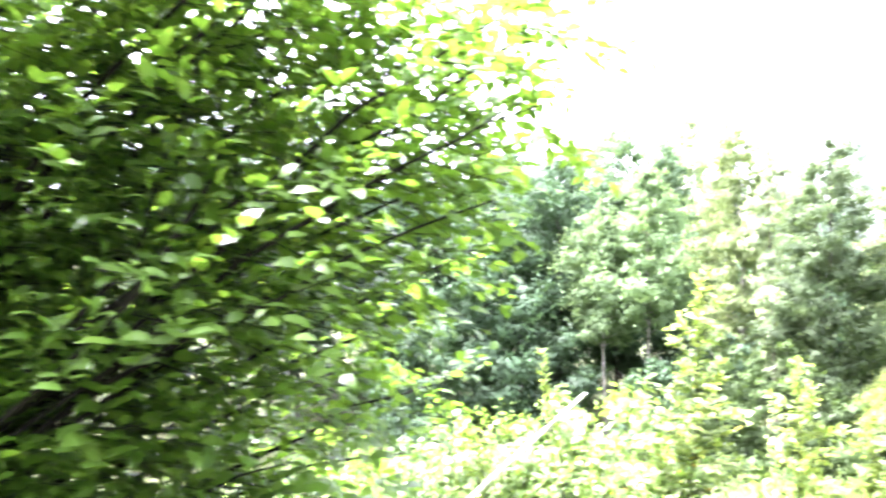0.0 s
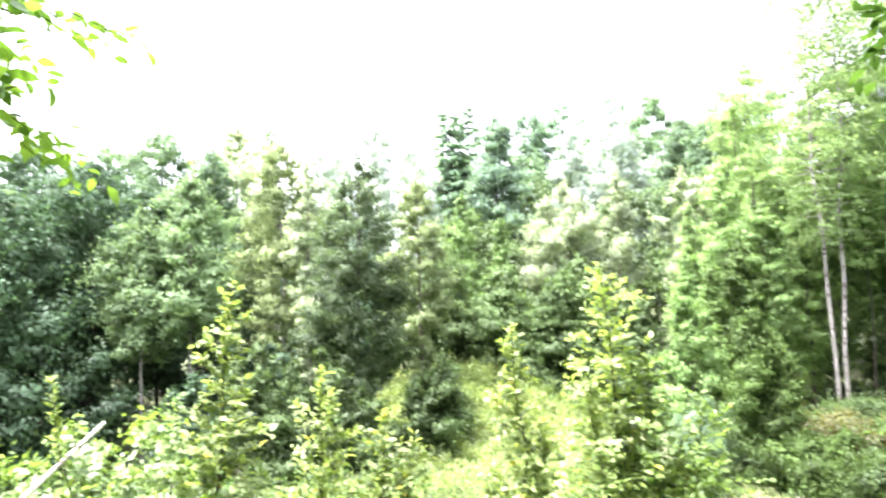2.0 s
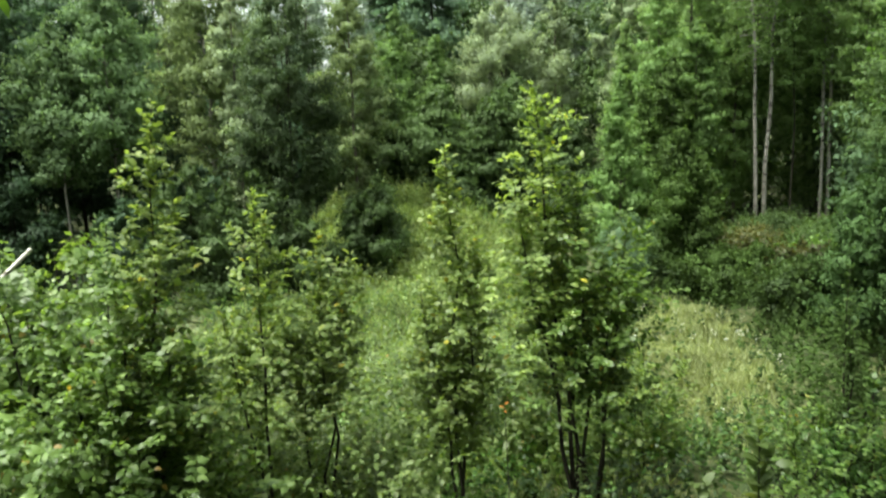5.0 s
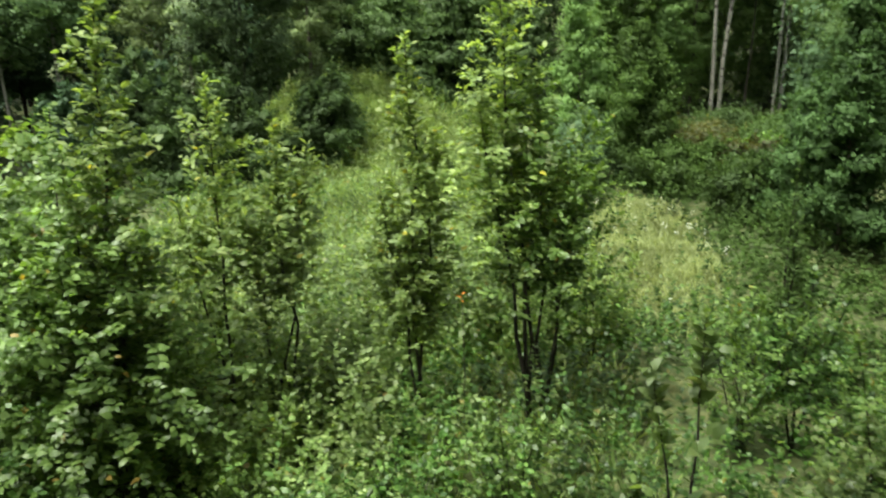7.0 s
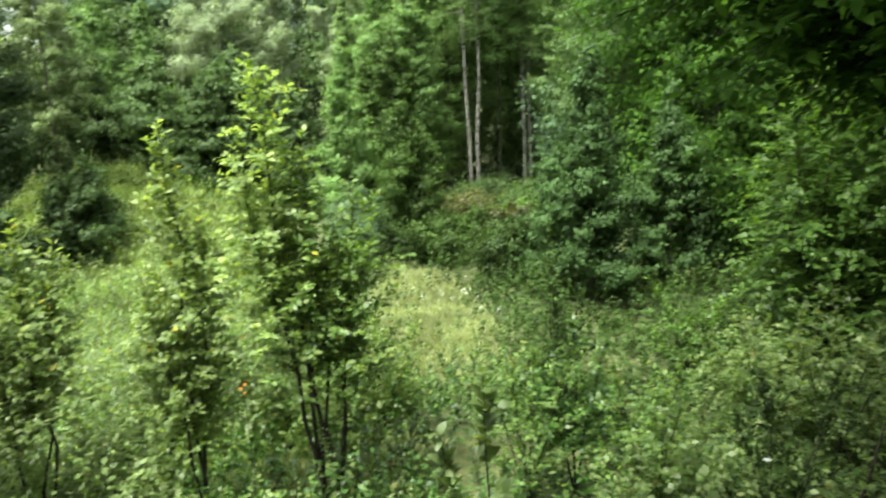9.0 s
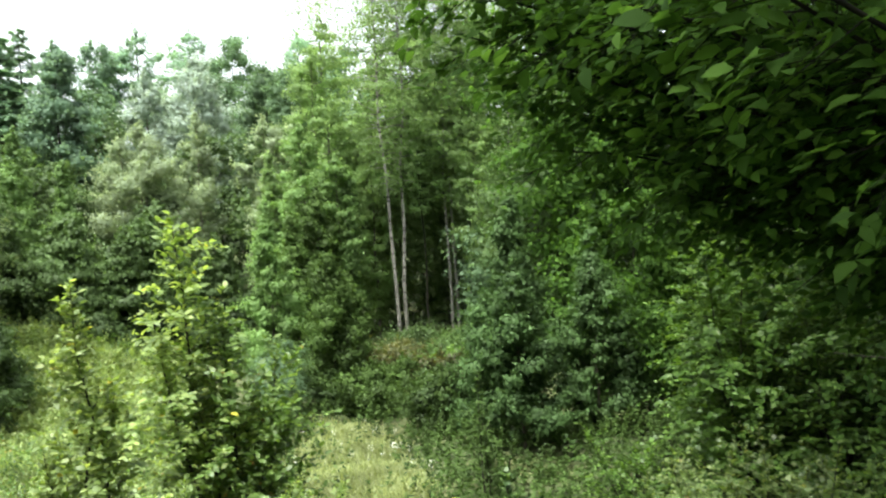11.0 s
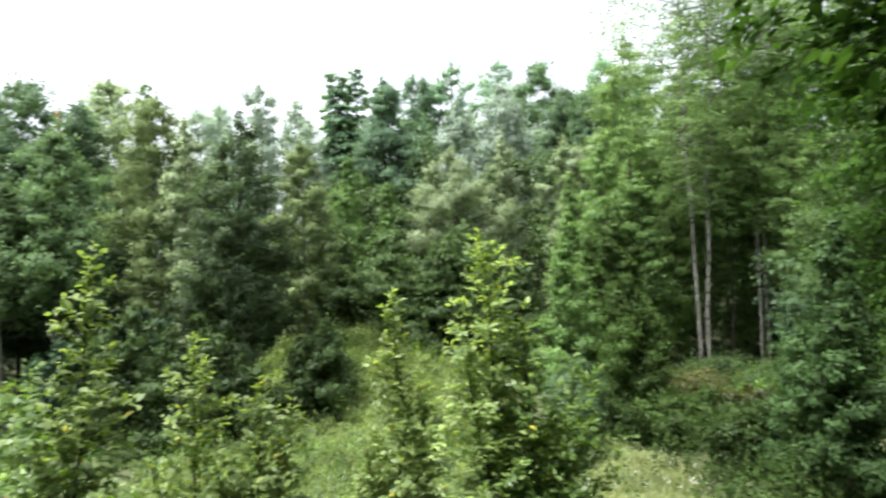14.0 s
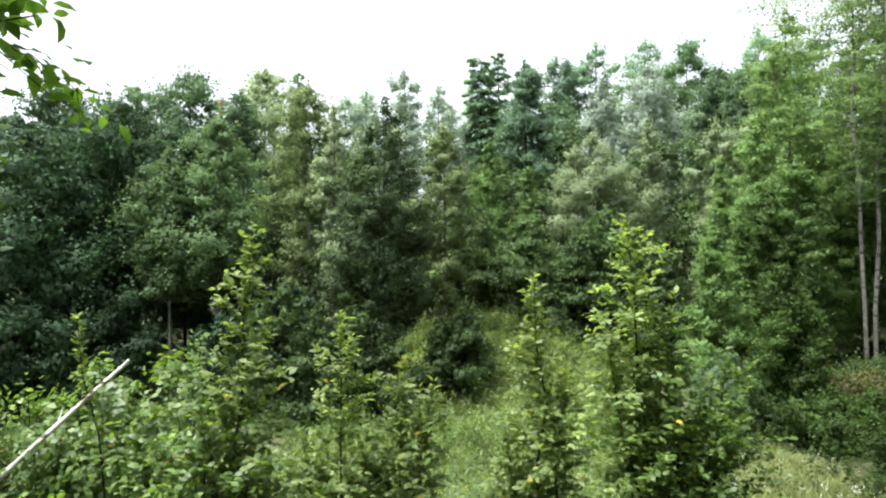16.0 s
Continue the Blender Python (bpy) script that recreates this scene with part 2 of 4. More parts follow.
# ---- leaves, stems and trees ----
# Blades along +y, with x across and z off the blade, one long; faces have four corners.
BLADE_FAR = (np.array([(0, 0, 0), (-0.36, 0.45, 0.07), (0, 1, -0.03), (0.36, 0.45, 0.07)]), np.array([(0, 3, 2, 1)]))
BLADE_TINY = (np.array([(-0.4, 0.15, 0.03), (0.4, 0.15, 0.03), (0, 1, -0.03)]), np.array([(0, 1, 2)]))
BLADE = (np.array([(0, 0, -0.02), (0.26, 0.32, 0.05), (0.2, 0.68, 0.03), (0, 1, -0.12), (-0.2, 0.68, 0.03), (-0.26, 0.32, 0.05)]),
         np.array([(0, 1, 5), (5, 1, 2), (5, 2, 4), (4, 2, 3)]))
GRASS_BLADE = (np.array([(-0.014, 0, 0), (0.014, 0, 0), (0.007, 0.75, 0.1), (-0.002, 1, 0.24)]), np.array([(0, 1, 2), (0, 2, 3)]))


def unit(v):
    return v / np.maximum(np.linalg.norm(v, axis=-1, keepdims=True), 1e-9)


def leaf_mesh(name, at, along, up, size, blade, mat, smooth_faces=False, soft=None):
    along = unit(along)
    side = unit(np.cross(along, up))
    off = np.cross(side, along)
    shape, faces = blade
    v = at[:, None] + size[:, None, None] * (shape[None, :, :1] * side[:, None] + shape[None, :, 1:2] * along[:, None] + shape[None, :, 2:] * off[:, None])
    f = faces[None] + (np.arange(len(at)) * len(shape))[:, None, None]
    me = raw_mesh(name, v.reshape(-1, 3), f.reshape(-1, faces.shape[1]), mat, smooth_faces or soft is not None)
    if soft is not None:
        # Far leaves are shaded as the rounded head of leaves that they belong to.
        me.normals_split_custom_set_from_vertices(np.repeat(unit(soft + off * 0.15), len(shape), axis=0).tolist())
    return me


def tubes(name, lines, mat, sides=6):
    """One mesh of tapered stems; a line is its points and its radii."""
    verts, faces, first = [], [], 0
    turn = np.linspace(0, 2 * math.pi, sides, endpoint=False)
    for points, radii in lines:
        points, radii = np.asarray(points, float), np.asarray(radii, float)
        way = unit(np.gradient(points, axis=0))
        a = unit(np.cross(way, np.array([0.31, 0.95, 0.05])))
        b = np.cross(way, a)
        ring = points[:, None] + radii[:, None, None] * (np.cos(turn)[None, :, None] * a[:, None] + np.sin(turn)[None, :, None] * b[:, None])
        k = len(points)
        i = first + np.arange(k * sides).reshape(k, sides)
        j = np.roll(i, -1, 1)
        faces.append(np.stack([i[:-1], j[:-1], j[1:], i[1:]], -1).reshape(-1, 4))
        verts.append(ring.reshape(-1, 3))
        first += k * sides
    return raw_mesh(name, np.concatenate(verts), np.concatenate(faces), mat, True)


PROFILE = {
    "round": lambda u: np.sqrt(np.clip(1 - (1.75 * u - 0.8) ** 2, 0.02, 1)),
    "cone": lambda u: np.clip(1.02 - u, 0.03, 1) ** 0.8 * np.clip(0.6 + 5 * u, 0, 1),
    "column": lambda u: np.clip(0.45 + 2.5 * u, 0, 1) * np.clip(1.03 - u, 0.03, 1) ** 0.45,
    "ovoid": lambda u: np.clip(0.4 + 1.7 * u, 0, 1) * np.sqrt(np.clip(1 - u ** 4, 0.03, 1)),
    "dome": lambda u: np.clip(1.0 - u ** 2.2, 0.03, 1) ** 0.65 * np.clip(0.75 + 1.5 * u, 0, 1),
    "vase": lambda u: np.clip(0.25 + 1.1 * u, 0, 1) * np.clip(1.0 - u ** 5, 0.05, 1) ** 0.6,
}


def crown(rng, height, r, low, shape, limbs, twigs, count, leaf, lift, droop, lean, stems=1):
    """Stems, limbs and leaf places of a tree or bush whose foot is at the origin."""
    lines, lead = [], []
    for s in range(stems):
        a = rng.uniform(0, 2 * math.pi)
        out = (0 if stems == 1 else r * rng.uniform(0.25, 0.75))
        tip = np.array([lean[0] + out * math.cos(a), lean[1] + out * math.sin(a), height * (1 if s == 0 else rng.uniform(0.7, 0.98))])
        foot = np.array([0.15 * out * math.cos(a), 0.15 * out * math.sin(a), 0])
        v = np.linspace(0, 1, 9)[:, None]
        pts = foot + (tip - foot) * v + (rng.normal(0, 0.006 * height, (9, 3)) * v * (1 - v) * 3) * (1, 1, 0)
        thick = max(0.008, 0.0075 * height / stems ** 0.35)
        lines.append((pts, thick * (1.04 - v[:, 0]) ** 0.8 + 0.002))
        lead.append(pts)
    starts, ways, lengths = [], [], []
    for i in range(limbs):
        pts = lead[i % stems]
        u = (i + rng.uniform(0.1, 0.9)) / limbs
        h = low + (1 - low) * u
        reach = r * float(PROFILE[shape](np.array(u))) * rng.uniform(0.62, 1.12)
        a = i * 2.39996 + rng.normal(0, 0.35)
        k = np.clip(h - 0.35 * reach * lift / max(height, 0.1), 0.02, 0.985) * 8
        base = pts[int(k)] * (1 - k % 1) + pts[min(int(k) + 1, 8)] * (k % 1)
        end = base + np.array([math.cos(a) * reach, math.sin(a) * reach, reach * lift * rng.uniform(0.6, 1.3)])
        v = np.linspace(0, 1, 4)[:, None]
        limb = base + (end - base) * v + np.array([0, 0, -droop * reach]) * v * v
        rad = max(0.003, 0.0024 * height / stems ** 0.5) * (0.35 + reach / max(r, 0.05) * 0.65) * (1.02 - v[:, 0] * 0.85)
        lines.append((limb, rad))
        t = rng.uniform(0.3, 1.0, twigs) ** 0.8
        at = limb[0] + (limb[-1] - limb[0]) * t[:, None] + np.array([0, 0, droop * reach]) * (t - t * t)[:, None]
        go = unit(unit(limb[-1] - limb[0]) * 0.8 + rng.normal(0, 0.62, (twigs, 3)) + np.array([0, 0, 0.55 * lift - 0.6 * droop]))
        starts.append(at)
        ways.append(go)
        lengths.append((0.16 + 0.26 * reach + 0.05 * r) * rng.uniform(0.5, 1.3, twigs))
    starts, ways, lengths = np.concatenate(starts), np.concatenate(ways), np.concatenate(lengths)
    pick = rng.choice(len(starts), count, p=lengths / lengths.sum())
    v = rng.uniform(0.05, 1.05, count)
    at = starts[pick] + ways[pick] * (lengths[pick] * v)[:, None] + np.array([0, 0, -1]) * (droop * 0.5 * lengths[pick] * v * v)[:, None]
    at = at + rng.normal(0, 1, (count, 3)) * (0.1 * lengths[pick] + 0.25 * leaf)[:, None]
    at[:, 2] = np.maximum(at[:, 2], 0.05)
    along = ways[pick] * 0.7 + rng.normal(0, 0.6, (count, 3)) + np.array([0, 0, -0.25 - droop])
    out = unit(np.c_[at[:, :2] - np.array(lean) * 0.5, np.zeros(count)])
    up = rng.normal(0, 0.3, (count, 3)) + np.array([0, 0, 0.75]) + out * 0.6 + ways[pick] * 0.35
    soft = out * 0.75 + np.array([0, 0, 0.55]) + rng.normal(0, 0.12, (count, 3))
    face = unit(up)
    along = along - face * (0.8 * (along * face).sum(1))[:, None]
    return lines, at, along, up, leaf * rng.uniform(0.6, 1.3, count), soft


def clumps(rng, height, r, low, shape, limbs, count, leaf, lift, droop, lean, stems=1, slim=0.0075, flat=0.6, core=0.35, fringe=0.22):
    """Stems, limbs and leaf places of a tree whose boughs each carry a leafy head; r is the usual reach of the boughs."""
    lines, lead = [], []
    v = np.linspace(0, 1, 9)[:, None]
    for s in range(stems):
        a = s * 2.4 + rng.uniform(0, 0.8)
        out = 0 if stems == 1 else r * rng.uniform(0.15, 0.4)
        tip = np.array([lean[0] + out * math.cos(a), lean[1] + out * math.sin(a), height * (0.97 if s == 0 else rng.uniform(0.75, 0.95))])
        foot = np.array([0.15 * out * math.cos(a), 0.15 * out * math.sin(a), 0])
        pts = foot + (tip - foot) * v + (rng.normal(0, 0.006 * height, (9, 3)) * v * (1 - v) * 3) * (1, 1, 0)
        lines.append((pts, max(0.008, slim * height / stems ** 0.35) * (1.04 - v[:, 0]) ** 0.8 + 0.002))
        lead.append(pts)
    mid, axis, side, size = [], [], [], []
    lobe = rng.uniform(0, 6.283, 3)
    for i in range(limbs):
        pts = lead[i % stems]
        u = (i + rng.uniform(0.1, 0.9)) / limbs
        prof = float(PROFILE[shape](np.array(u)))
        a = i * 2.39996 + rng.normal(0, 0.5)
        reach = r * prof * rng.uniform(0.7, 1.3) * (1 + 0.22 * math.sin(2 * a + 5 * u + lobe[0]) + 0.16 * math.sin(3 * a - 9 * u + lobe[1]))
        h = low + (1 - low) * u
        k = min(h, 0.985) * 8
        stem = pts[int(k)] * (1 - k % 1) + pts[min(int(k) + 1, 8)] * (k % 1)
        way = np.array([math.cos(a), math.sin(a), 0])
        tilt = unit(way + np.array([0, 0, 0.7 * lift - 0.8 * droop]))
        length = 0.36 * reach + 0.09 * r
        head = stem + way * max(reach - length, 0) + np.array([0, 0, (0.25 * lift - 0.3 * droop) * reach - 0.02 * height])
        root = max(h - (0.12 + 0.3 * lift) * reach / max(height, 0.1), 0.03) * 8
        start = pts[int(root)] * (1 - root % 1) + pts[min(int(root) + 1, 8)] * (root % 1)
        w = np.linspace(0, 1, 3)[:, None]
        limb = start + (head + tilt * length * 0.5 - start) * w + np.array([0, 0, 0.06 * reach]) * (w - w * w) * 4
        lines.append((limb, max(0.003, 0.0013 * height / stems ** 0.5) * (1.02 - w[:, 0] * 0.85)))
        wide = (0.15 * r + 0.2 * reach) * rng.uniform(0.6, 1.5) * min((60 / limbs) ** 0.4, 1.2)
        mid.append(head)
        axis.append(tilt)
        side.append((-math.sin(a), math.cos(a), 0))
        size.append((length, wide, wide * flat))
    for pts in lead:
        mid.append(pts[-1] - np.array([0, 0, 0.03 * height]))
        axis.append((0, 0, 1))
        side.append((1, 0, 0))
        size.append((0.045 * height, 0.1 * r, 0.1 * r))
    mid, axis, side, size = (np.array(q, float) for q in (mid, axis, side, size))
    top = np.cross(axis, side)
    skin = count - int(count * core)
    share = size[:, 0] * size[:, 1]
    pick = rng.choice(len(mid), skin, p=share / share.sum())
    d = unit(unit(rng.normal(0, 1, (skin, 3))) + axis[pick] * 0.3 + np.array([0, 0, 0.4]))
    e = np.stack([(d * axis[pick]).sum(1), (d * side[pick]).sum(1), (d * top[pick]).sum(1)], -1)
    e = e * size[pick] * rng.uniform(0.55, 1.12, skin)[:, None]
    at = mid[pick] + axis[pick] * e[:, :1] + side[pick] * e[:, 1:2] + top[pick] * e[:, 2:]
    at = at + np.array([0, 0, -droop]) * (rng.uniform(0, 0.5, skin) * size[pick, 1])[:, None]
    # Twigs that stand out of the heads.
    twig = rng.uniform(0, 1, skin) < fringe
    k = int(twig.sum())
    ends = unit(axis[:, None] + rng.normal(0, 0.6, (len(mid), 5, 3)) + np.array([0, 0, 0.5 * lift - 0.6 * droop]))
    way = ends[pick[twig], rng.integers(0, 5, k)]
    at[twig] = mid[pick[twig]] + way * (size[pick[twig], 0] * rng.uniform(0.6, 1.45, k))[:, None] + rng.normal(0, 0.7 * leaf, (k, 3))
    up = d + np.array([0, 0, 0.25]) + rng.normal(0, 0.4, (skin, 3))
    along = unit(rng.normal(0, 1, (skin, 3))) + axis[pick] * 0.5 + np.array([0, 0, -0.3 - droop])
    soft = d + np.array([0, 0, 0.15])
    leaves = leaf * 1.2 * rng.uniform(0.6, 1.3, skin)
    if core > 0:
        # The shaded inner leaves of the heads.
        n = count - skin
        pick = rng.choice(len(mid), n, p=share / share.sum())
        d = unit(rng.normal(0, 1, (n, 3)) + np.array([0, 0, 0.2]))
        e = np.stack([(d * axis[pick]).sum(1), (d * side[pick]).sum(1), (d * top[pick]).sum(1)], -1) * size[pick] * rng.uniform(0.1, 0.8, n)[:, None]
        at = np.concatenate([at, mid[pick] + axis[pick] * e[:, :1] + side[pick] * e[:, 1:2] + top[pick] * e[:, 2:]])
        up = np.concatenate([up, d + rng.normal(0, 0.4, (n, 3))])
        along = np.concatenate([along, rng.normal(0, 1, (n, 3))])
        soft = np.concatenate([soft, d + np.array([0, 0, 0.15])])
        leaves = np.concatenate([leaves, leaf * 1.9 * rng.uniform(0.7, 1.3, n)])
    at[:, 2] = np.maximum(at[:, 2], 0.05)
    face = unit(up)
    along = along - face * (0.8 * (along * face).sum(1))[:, None]
    return lines, at, along, up, leaves, soft


def plant(e, lines, at, along, up, size, soft, stems, wood, blade, mat):
    if stems == 1:
        part("trunk", tubes("trunk", lines, wood, 4), e)
    else:
        for s in range(stems):
            part("stem", tubes("stem", [lines[s]] + lines[stems + s::stems], wood, 4), e)
    part("crown", leaf_mesh("crown", at, along, up, size, blade, mat, soft=soft), e)
    return e


def bushy(label, x, y, top, r, shape="round", low=0.2, mat=ALDER, wood=GREY_BARK, limbs=40, count=9000, leaf=0.14, lift=0.5, droop=0.1,
          lean=(0, 0), stems=1, seed=0, name="bush", category="bush", group="", blade=BLADE_FAR):
    """A bush or low tree near by, leafy out to the ends of its twigs."""
    rng = np.random.default_rng(seed + 1000 * int(x * 7 + y * 13 + 900))
    e = thing(name, x, y, label, category, group)
    lines, at, along, up, size, soft = crown(rng, (top - e.location.z) * 0.96, r, low, shape, limbs, 12, count, leaf, lift, droop, lean, stems)
    return plant(e, lines, at, along, up, size, soft if math.hypot(x, y) > 9.5 else None, stems, wood, blade, mat)


def tree(label, x, y, top, r, shape="round", low=0.2, mat=ALDER, wood=GREY_BARK, limbs=40, count=9000, leaf=0.1, lift=0.5, droop=0.1, lean=(0, 0),
         stems=1, seed=0, group="", flat=0.6, core=0.35, slim=0.0075, fringe=0.22, name="tree", category="tree"):
    """A tree or tall bush further off, whose boughs end in leafy heads with gaps between them."""
    rng = np.random.default_rng(seed + 1000 * int(x * 7 + y * 13 + 900))
    e = thing(name, x, y, label, category, group)
    lines, at, along, up, size, soft = clumps(rng, top - e.location.z, r, low, shape, limbs, count, leaf, lift, droop, lean, stems, slim, flat, core, fringe)
    return plant(e, lines, at, along, up, size, soft, stems, wood, BLADE_TINY, mat)


def conifer(label, x, y, top, r, seed, low=0.08, mat=SPRUCE, tiers=24, power=0.75, count=14000):
    """A spruce or fir: whorls of flat, slightly drooping boughs, each a fan of needles."""
    rng = np.random.default_rng(seed)
    e = thing("conifer", x, y, label, "conifer", "trees of the far wood")
    height = top - e.location.z
    v = np.linspace(0, 1, 9)[:, None]
    lines, bases, ends = [(np.array([0, 0, height]) * v, 0.014 * height * (1.03 - v[:, 0]))], [], []
    for i in range(tiers):
        u = i / tiers
        reach = r * (1 - u) ** power * rng.uniform(0.75, 1.15) + 0.12
        for k in range(8):
            a = k * 0.785 + i * 0.37 + rng.normal(0, 0.15)
            b = np.array([0, 0, height * (low + (1 - low) * u) + rng.normal(0, 0.22)])
            g = reach * rng.uniform(0.65, 1.2)
            t = b + np.array([math.cos(a) * g, math.sin(a) * g, -0.22 * g + rng.normal(0, 0.1)])
            w = np.linspace(0, 1, 3)[:, None]
            lines.append((b + (t - b) * w, 0.03 * (1.02 - w[:, 0])))
            bases.append(b)
            ends.append(t)
    bases, ends = np.array(bases), np.array(ends)
    way = ends - bases
    long = np.linalg.norm(way, axis=1)
    pick = rng.choice(len(bases), count, p=long / long.sum())
    f = rng.uniform(0.25, 1.05, count) ** 0.7
    side = unit(np.cross(way[pick], np.array([0, 0, 1.0])))
    across = rng.normal(0, 0.3, count) * long[pick] * (1.25 - f)
    at = bases[pick] + way[pick] * f[:, None] + side * across[:, None]
    at[:, 2] += 0.1 * long[pick] * f * (1 - f) - 0.25 * np.abs(across) + rng.normal(0, 0.05, count)
    along = unit(way[pick]) + side * np.sign(across)[:, None] * 0.8 + rng.normal(0, 0.25, (count, 3))
    up = np.array([0, 0, 1.0]) + unit(way[pick]) * 0.3 + rng.normal(0, 0.25, (count, 3))
    part("trunk", tubes("trunk", lines, DARK_BARK, 5), e)
    part("crown", leaf_mesh("crown", at, along, up, 0.24 * rng.uniform(0.6, 1.2, count), BLADE_TINY, mat, soft=unit(way[pick]) * 0.7 + side * (np.sign(across) * 0.3)[:, None] + np.array([0, 0, 0.9])), e)
    return e


# Far wood on the rise: tall crowns that make the skyline.
BACK = "trees of the far wood"
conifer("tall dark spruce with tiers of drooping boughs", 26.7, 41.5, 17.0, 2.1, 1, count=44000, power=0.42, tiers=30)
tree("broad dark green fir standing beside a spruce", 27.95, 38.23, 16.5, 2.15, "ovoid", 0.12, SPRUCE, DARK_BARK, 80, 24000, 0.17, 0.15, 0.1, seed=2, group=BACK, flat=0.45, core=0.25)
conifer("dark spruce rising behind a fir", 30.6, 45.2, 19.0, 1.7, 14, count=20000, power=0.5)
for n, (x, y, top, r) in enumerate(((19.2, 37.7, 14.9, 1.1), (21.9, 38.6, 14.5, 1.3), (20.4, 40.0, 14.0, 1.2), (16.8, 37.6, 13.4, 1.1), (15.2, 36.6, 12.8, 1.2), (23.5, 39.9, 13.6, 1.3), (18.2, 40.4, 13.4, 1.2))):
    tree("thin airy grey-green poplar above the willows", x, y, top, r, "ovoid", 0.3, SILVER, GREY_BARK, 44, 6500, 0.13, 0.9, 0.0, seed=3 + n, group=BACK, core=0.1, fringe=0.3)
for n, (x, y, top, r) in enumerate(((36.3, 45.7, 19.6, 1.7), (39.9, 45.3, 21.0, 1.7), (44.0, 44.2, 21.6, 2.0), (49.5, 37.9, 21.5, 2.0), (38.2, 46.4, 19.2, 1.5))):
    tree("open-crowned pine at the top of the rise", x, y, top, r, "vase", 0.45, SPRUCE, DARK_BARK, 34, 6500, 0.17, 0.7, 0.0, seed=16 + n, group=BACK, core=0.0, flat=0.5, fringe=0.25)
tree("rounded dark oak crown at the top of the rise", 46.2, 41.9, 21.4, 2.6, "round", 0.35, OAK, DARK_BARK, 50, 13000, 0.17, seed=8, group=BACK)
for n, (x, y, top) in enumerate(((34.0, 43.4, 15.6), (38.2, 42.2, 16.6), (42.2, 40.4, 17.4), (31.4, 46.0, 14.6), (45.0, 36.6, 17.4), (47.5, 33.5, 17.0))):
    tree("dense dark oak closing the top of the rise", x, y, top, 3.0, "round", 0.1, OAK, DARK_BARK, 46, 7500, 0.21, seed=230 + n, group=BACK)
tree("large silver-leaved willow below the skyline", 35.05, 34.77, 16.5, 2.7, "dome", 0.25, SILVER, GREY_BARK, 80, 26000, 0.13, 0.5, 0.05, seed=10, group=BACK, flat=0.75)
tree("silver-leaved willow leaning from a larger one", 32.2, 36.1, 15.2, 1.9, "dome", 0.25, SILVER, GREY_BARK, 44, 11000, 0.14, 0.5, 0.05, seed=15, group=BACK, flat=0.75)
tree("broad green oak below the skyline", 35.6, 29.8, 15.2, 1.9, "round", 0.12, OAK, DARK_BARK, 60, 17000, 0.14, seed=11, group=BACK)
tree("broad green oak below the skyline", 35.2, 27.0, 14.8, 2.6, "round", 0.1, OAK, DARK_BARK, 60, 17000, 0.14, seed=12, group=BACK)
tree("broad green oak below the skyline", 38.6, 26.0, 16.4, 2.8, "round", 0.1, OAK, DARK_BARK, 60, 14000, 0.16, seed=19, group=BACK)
for n, (x, y, top) in enumerate(((28.0, 33.0, 9.5), (31.2, 30.5, 10.4), (23.5, 33.0, 8.4), (32.0, 26.0, 10.6), (30.5, 38.5, 12.0), (21.0, 30.5, 7.6), (25.0, 37.0, 10.0))):
    tree("dark oak filling the slope behind grey willows", x, y, top, 2.6, "round", 0.03, ALDER, DARK_BARK, 40, 5500, 0.19, seed=140 + n, group=BACK)

# Grey willows and alders at the end of the clearing.
MID = "trees round the clearing"
tree("grey-green rounded willow with bare forked trunk", 23.8, 27.5, 10.2, 1.95, "dome", 0.4, GREY, GREY_BARK, 96, 30000, 0.09, 0.6, 0.1, stems=3, seed=20, group=MID, flat=0.7)
tree("small yellow-green willow below the oaks", 26.4, 26.4, 10.9, 1.1, "dome", 0.3, GREY, GREY_BARK, 36, 9000, 0.1, 0.7, 0.15, seed=21, group=MID, flat=0.8)
tree("small silver-grey willow below the oaks", 27.0, 22.9, 10.2, 1.05, "ovoid", 0.2, GREY, GREY_BARK, 44, 11000, 0.1, 0.7, 0.1, seed=22, group=MID)
tree("small silver-grey willow below the oaks", 28.7, 22.4, 10.4, 0.95, "ovoid", 0.2, GREY, GREY_BARK, 44, 10000, 0.1, 0.7, 0.1, seed=23, group=MID)
tree("young bright green alder among darker ones", 17.26, 26.2, 8.9, 1.35, "dome", 0.1, LIME, GREY_BARK, 50, 12000, 0.1, 0.6, 0.0, seed=24, group=MID)
tree("young bright green alder with pointed tip", 17.93, 24.5, 7.6, 1.1, "cone", 0.1, LIME, GREY_BARK, 50, 11000, 0.09, 0.9, 0.0, seed=25, group=MID)
tree("young bright green alder beside darker bushes", 15.3, 24.0, 6.7, 1.25, "dome", 0.1, LIME, GREY_BARK, 44, 9000, 0.09, 0.6, 0.0, seed=34, group=MID)
for n, (x, y, top, r) in enumerate(((14.1, 22.4, 5.9, 1.35), (15.3, 20.9, 5.4, 1.4), (16.3, 19.6, 5.0, 1.3), (17.8, 20.2, 5.4, 1.4), (18.9, 21.4, 6.0, 1.5), (13.2, 24.0, 6.2, 1.3), (18.6, 18.2, 4.6, 1.2))):
    tree("dark green bushy alder at the clearing's end", x, y, top, r, "dome", 0.04, ALDER, DARK_BARK, 60, 15000, 0.095, 0.15, 0.1, stems=4, seed=26 + n, group=MID, flat=0.4)
tree("green young birch among the alders", 22.5, 18.9, 7.7, 1.25, "cone", 0.08, BIRCH, GREY_BARK, 56, 14000, 0.09, 0.5, 0.1, seed=29, group=MID)
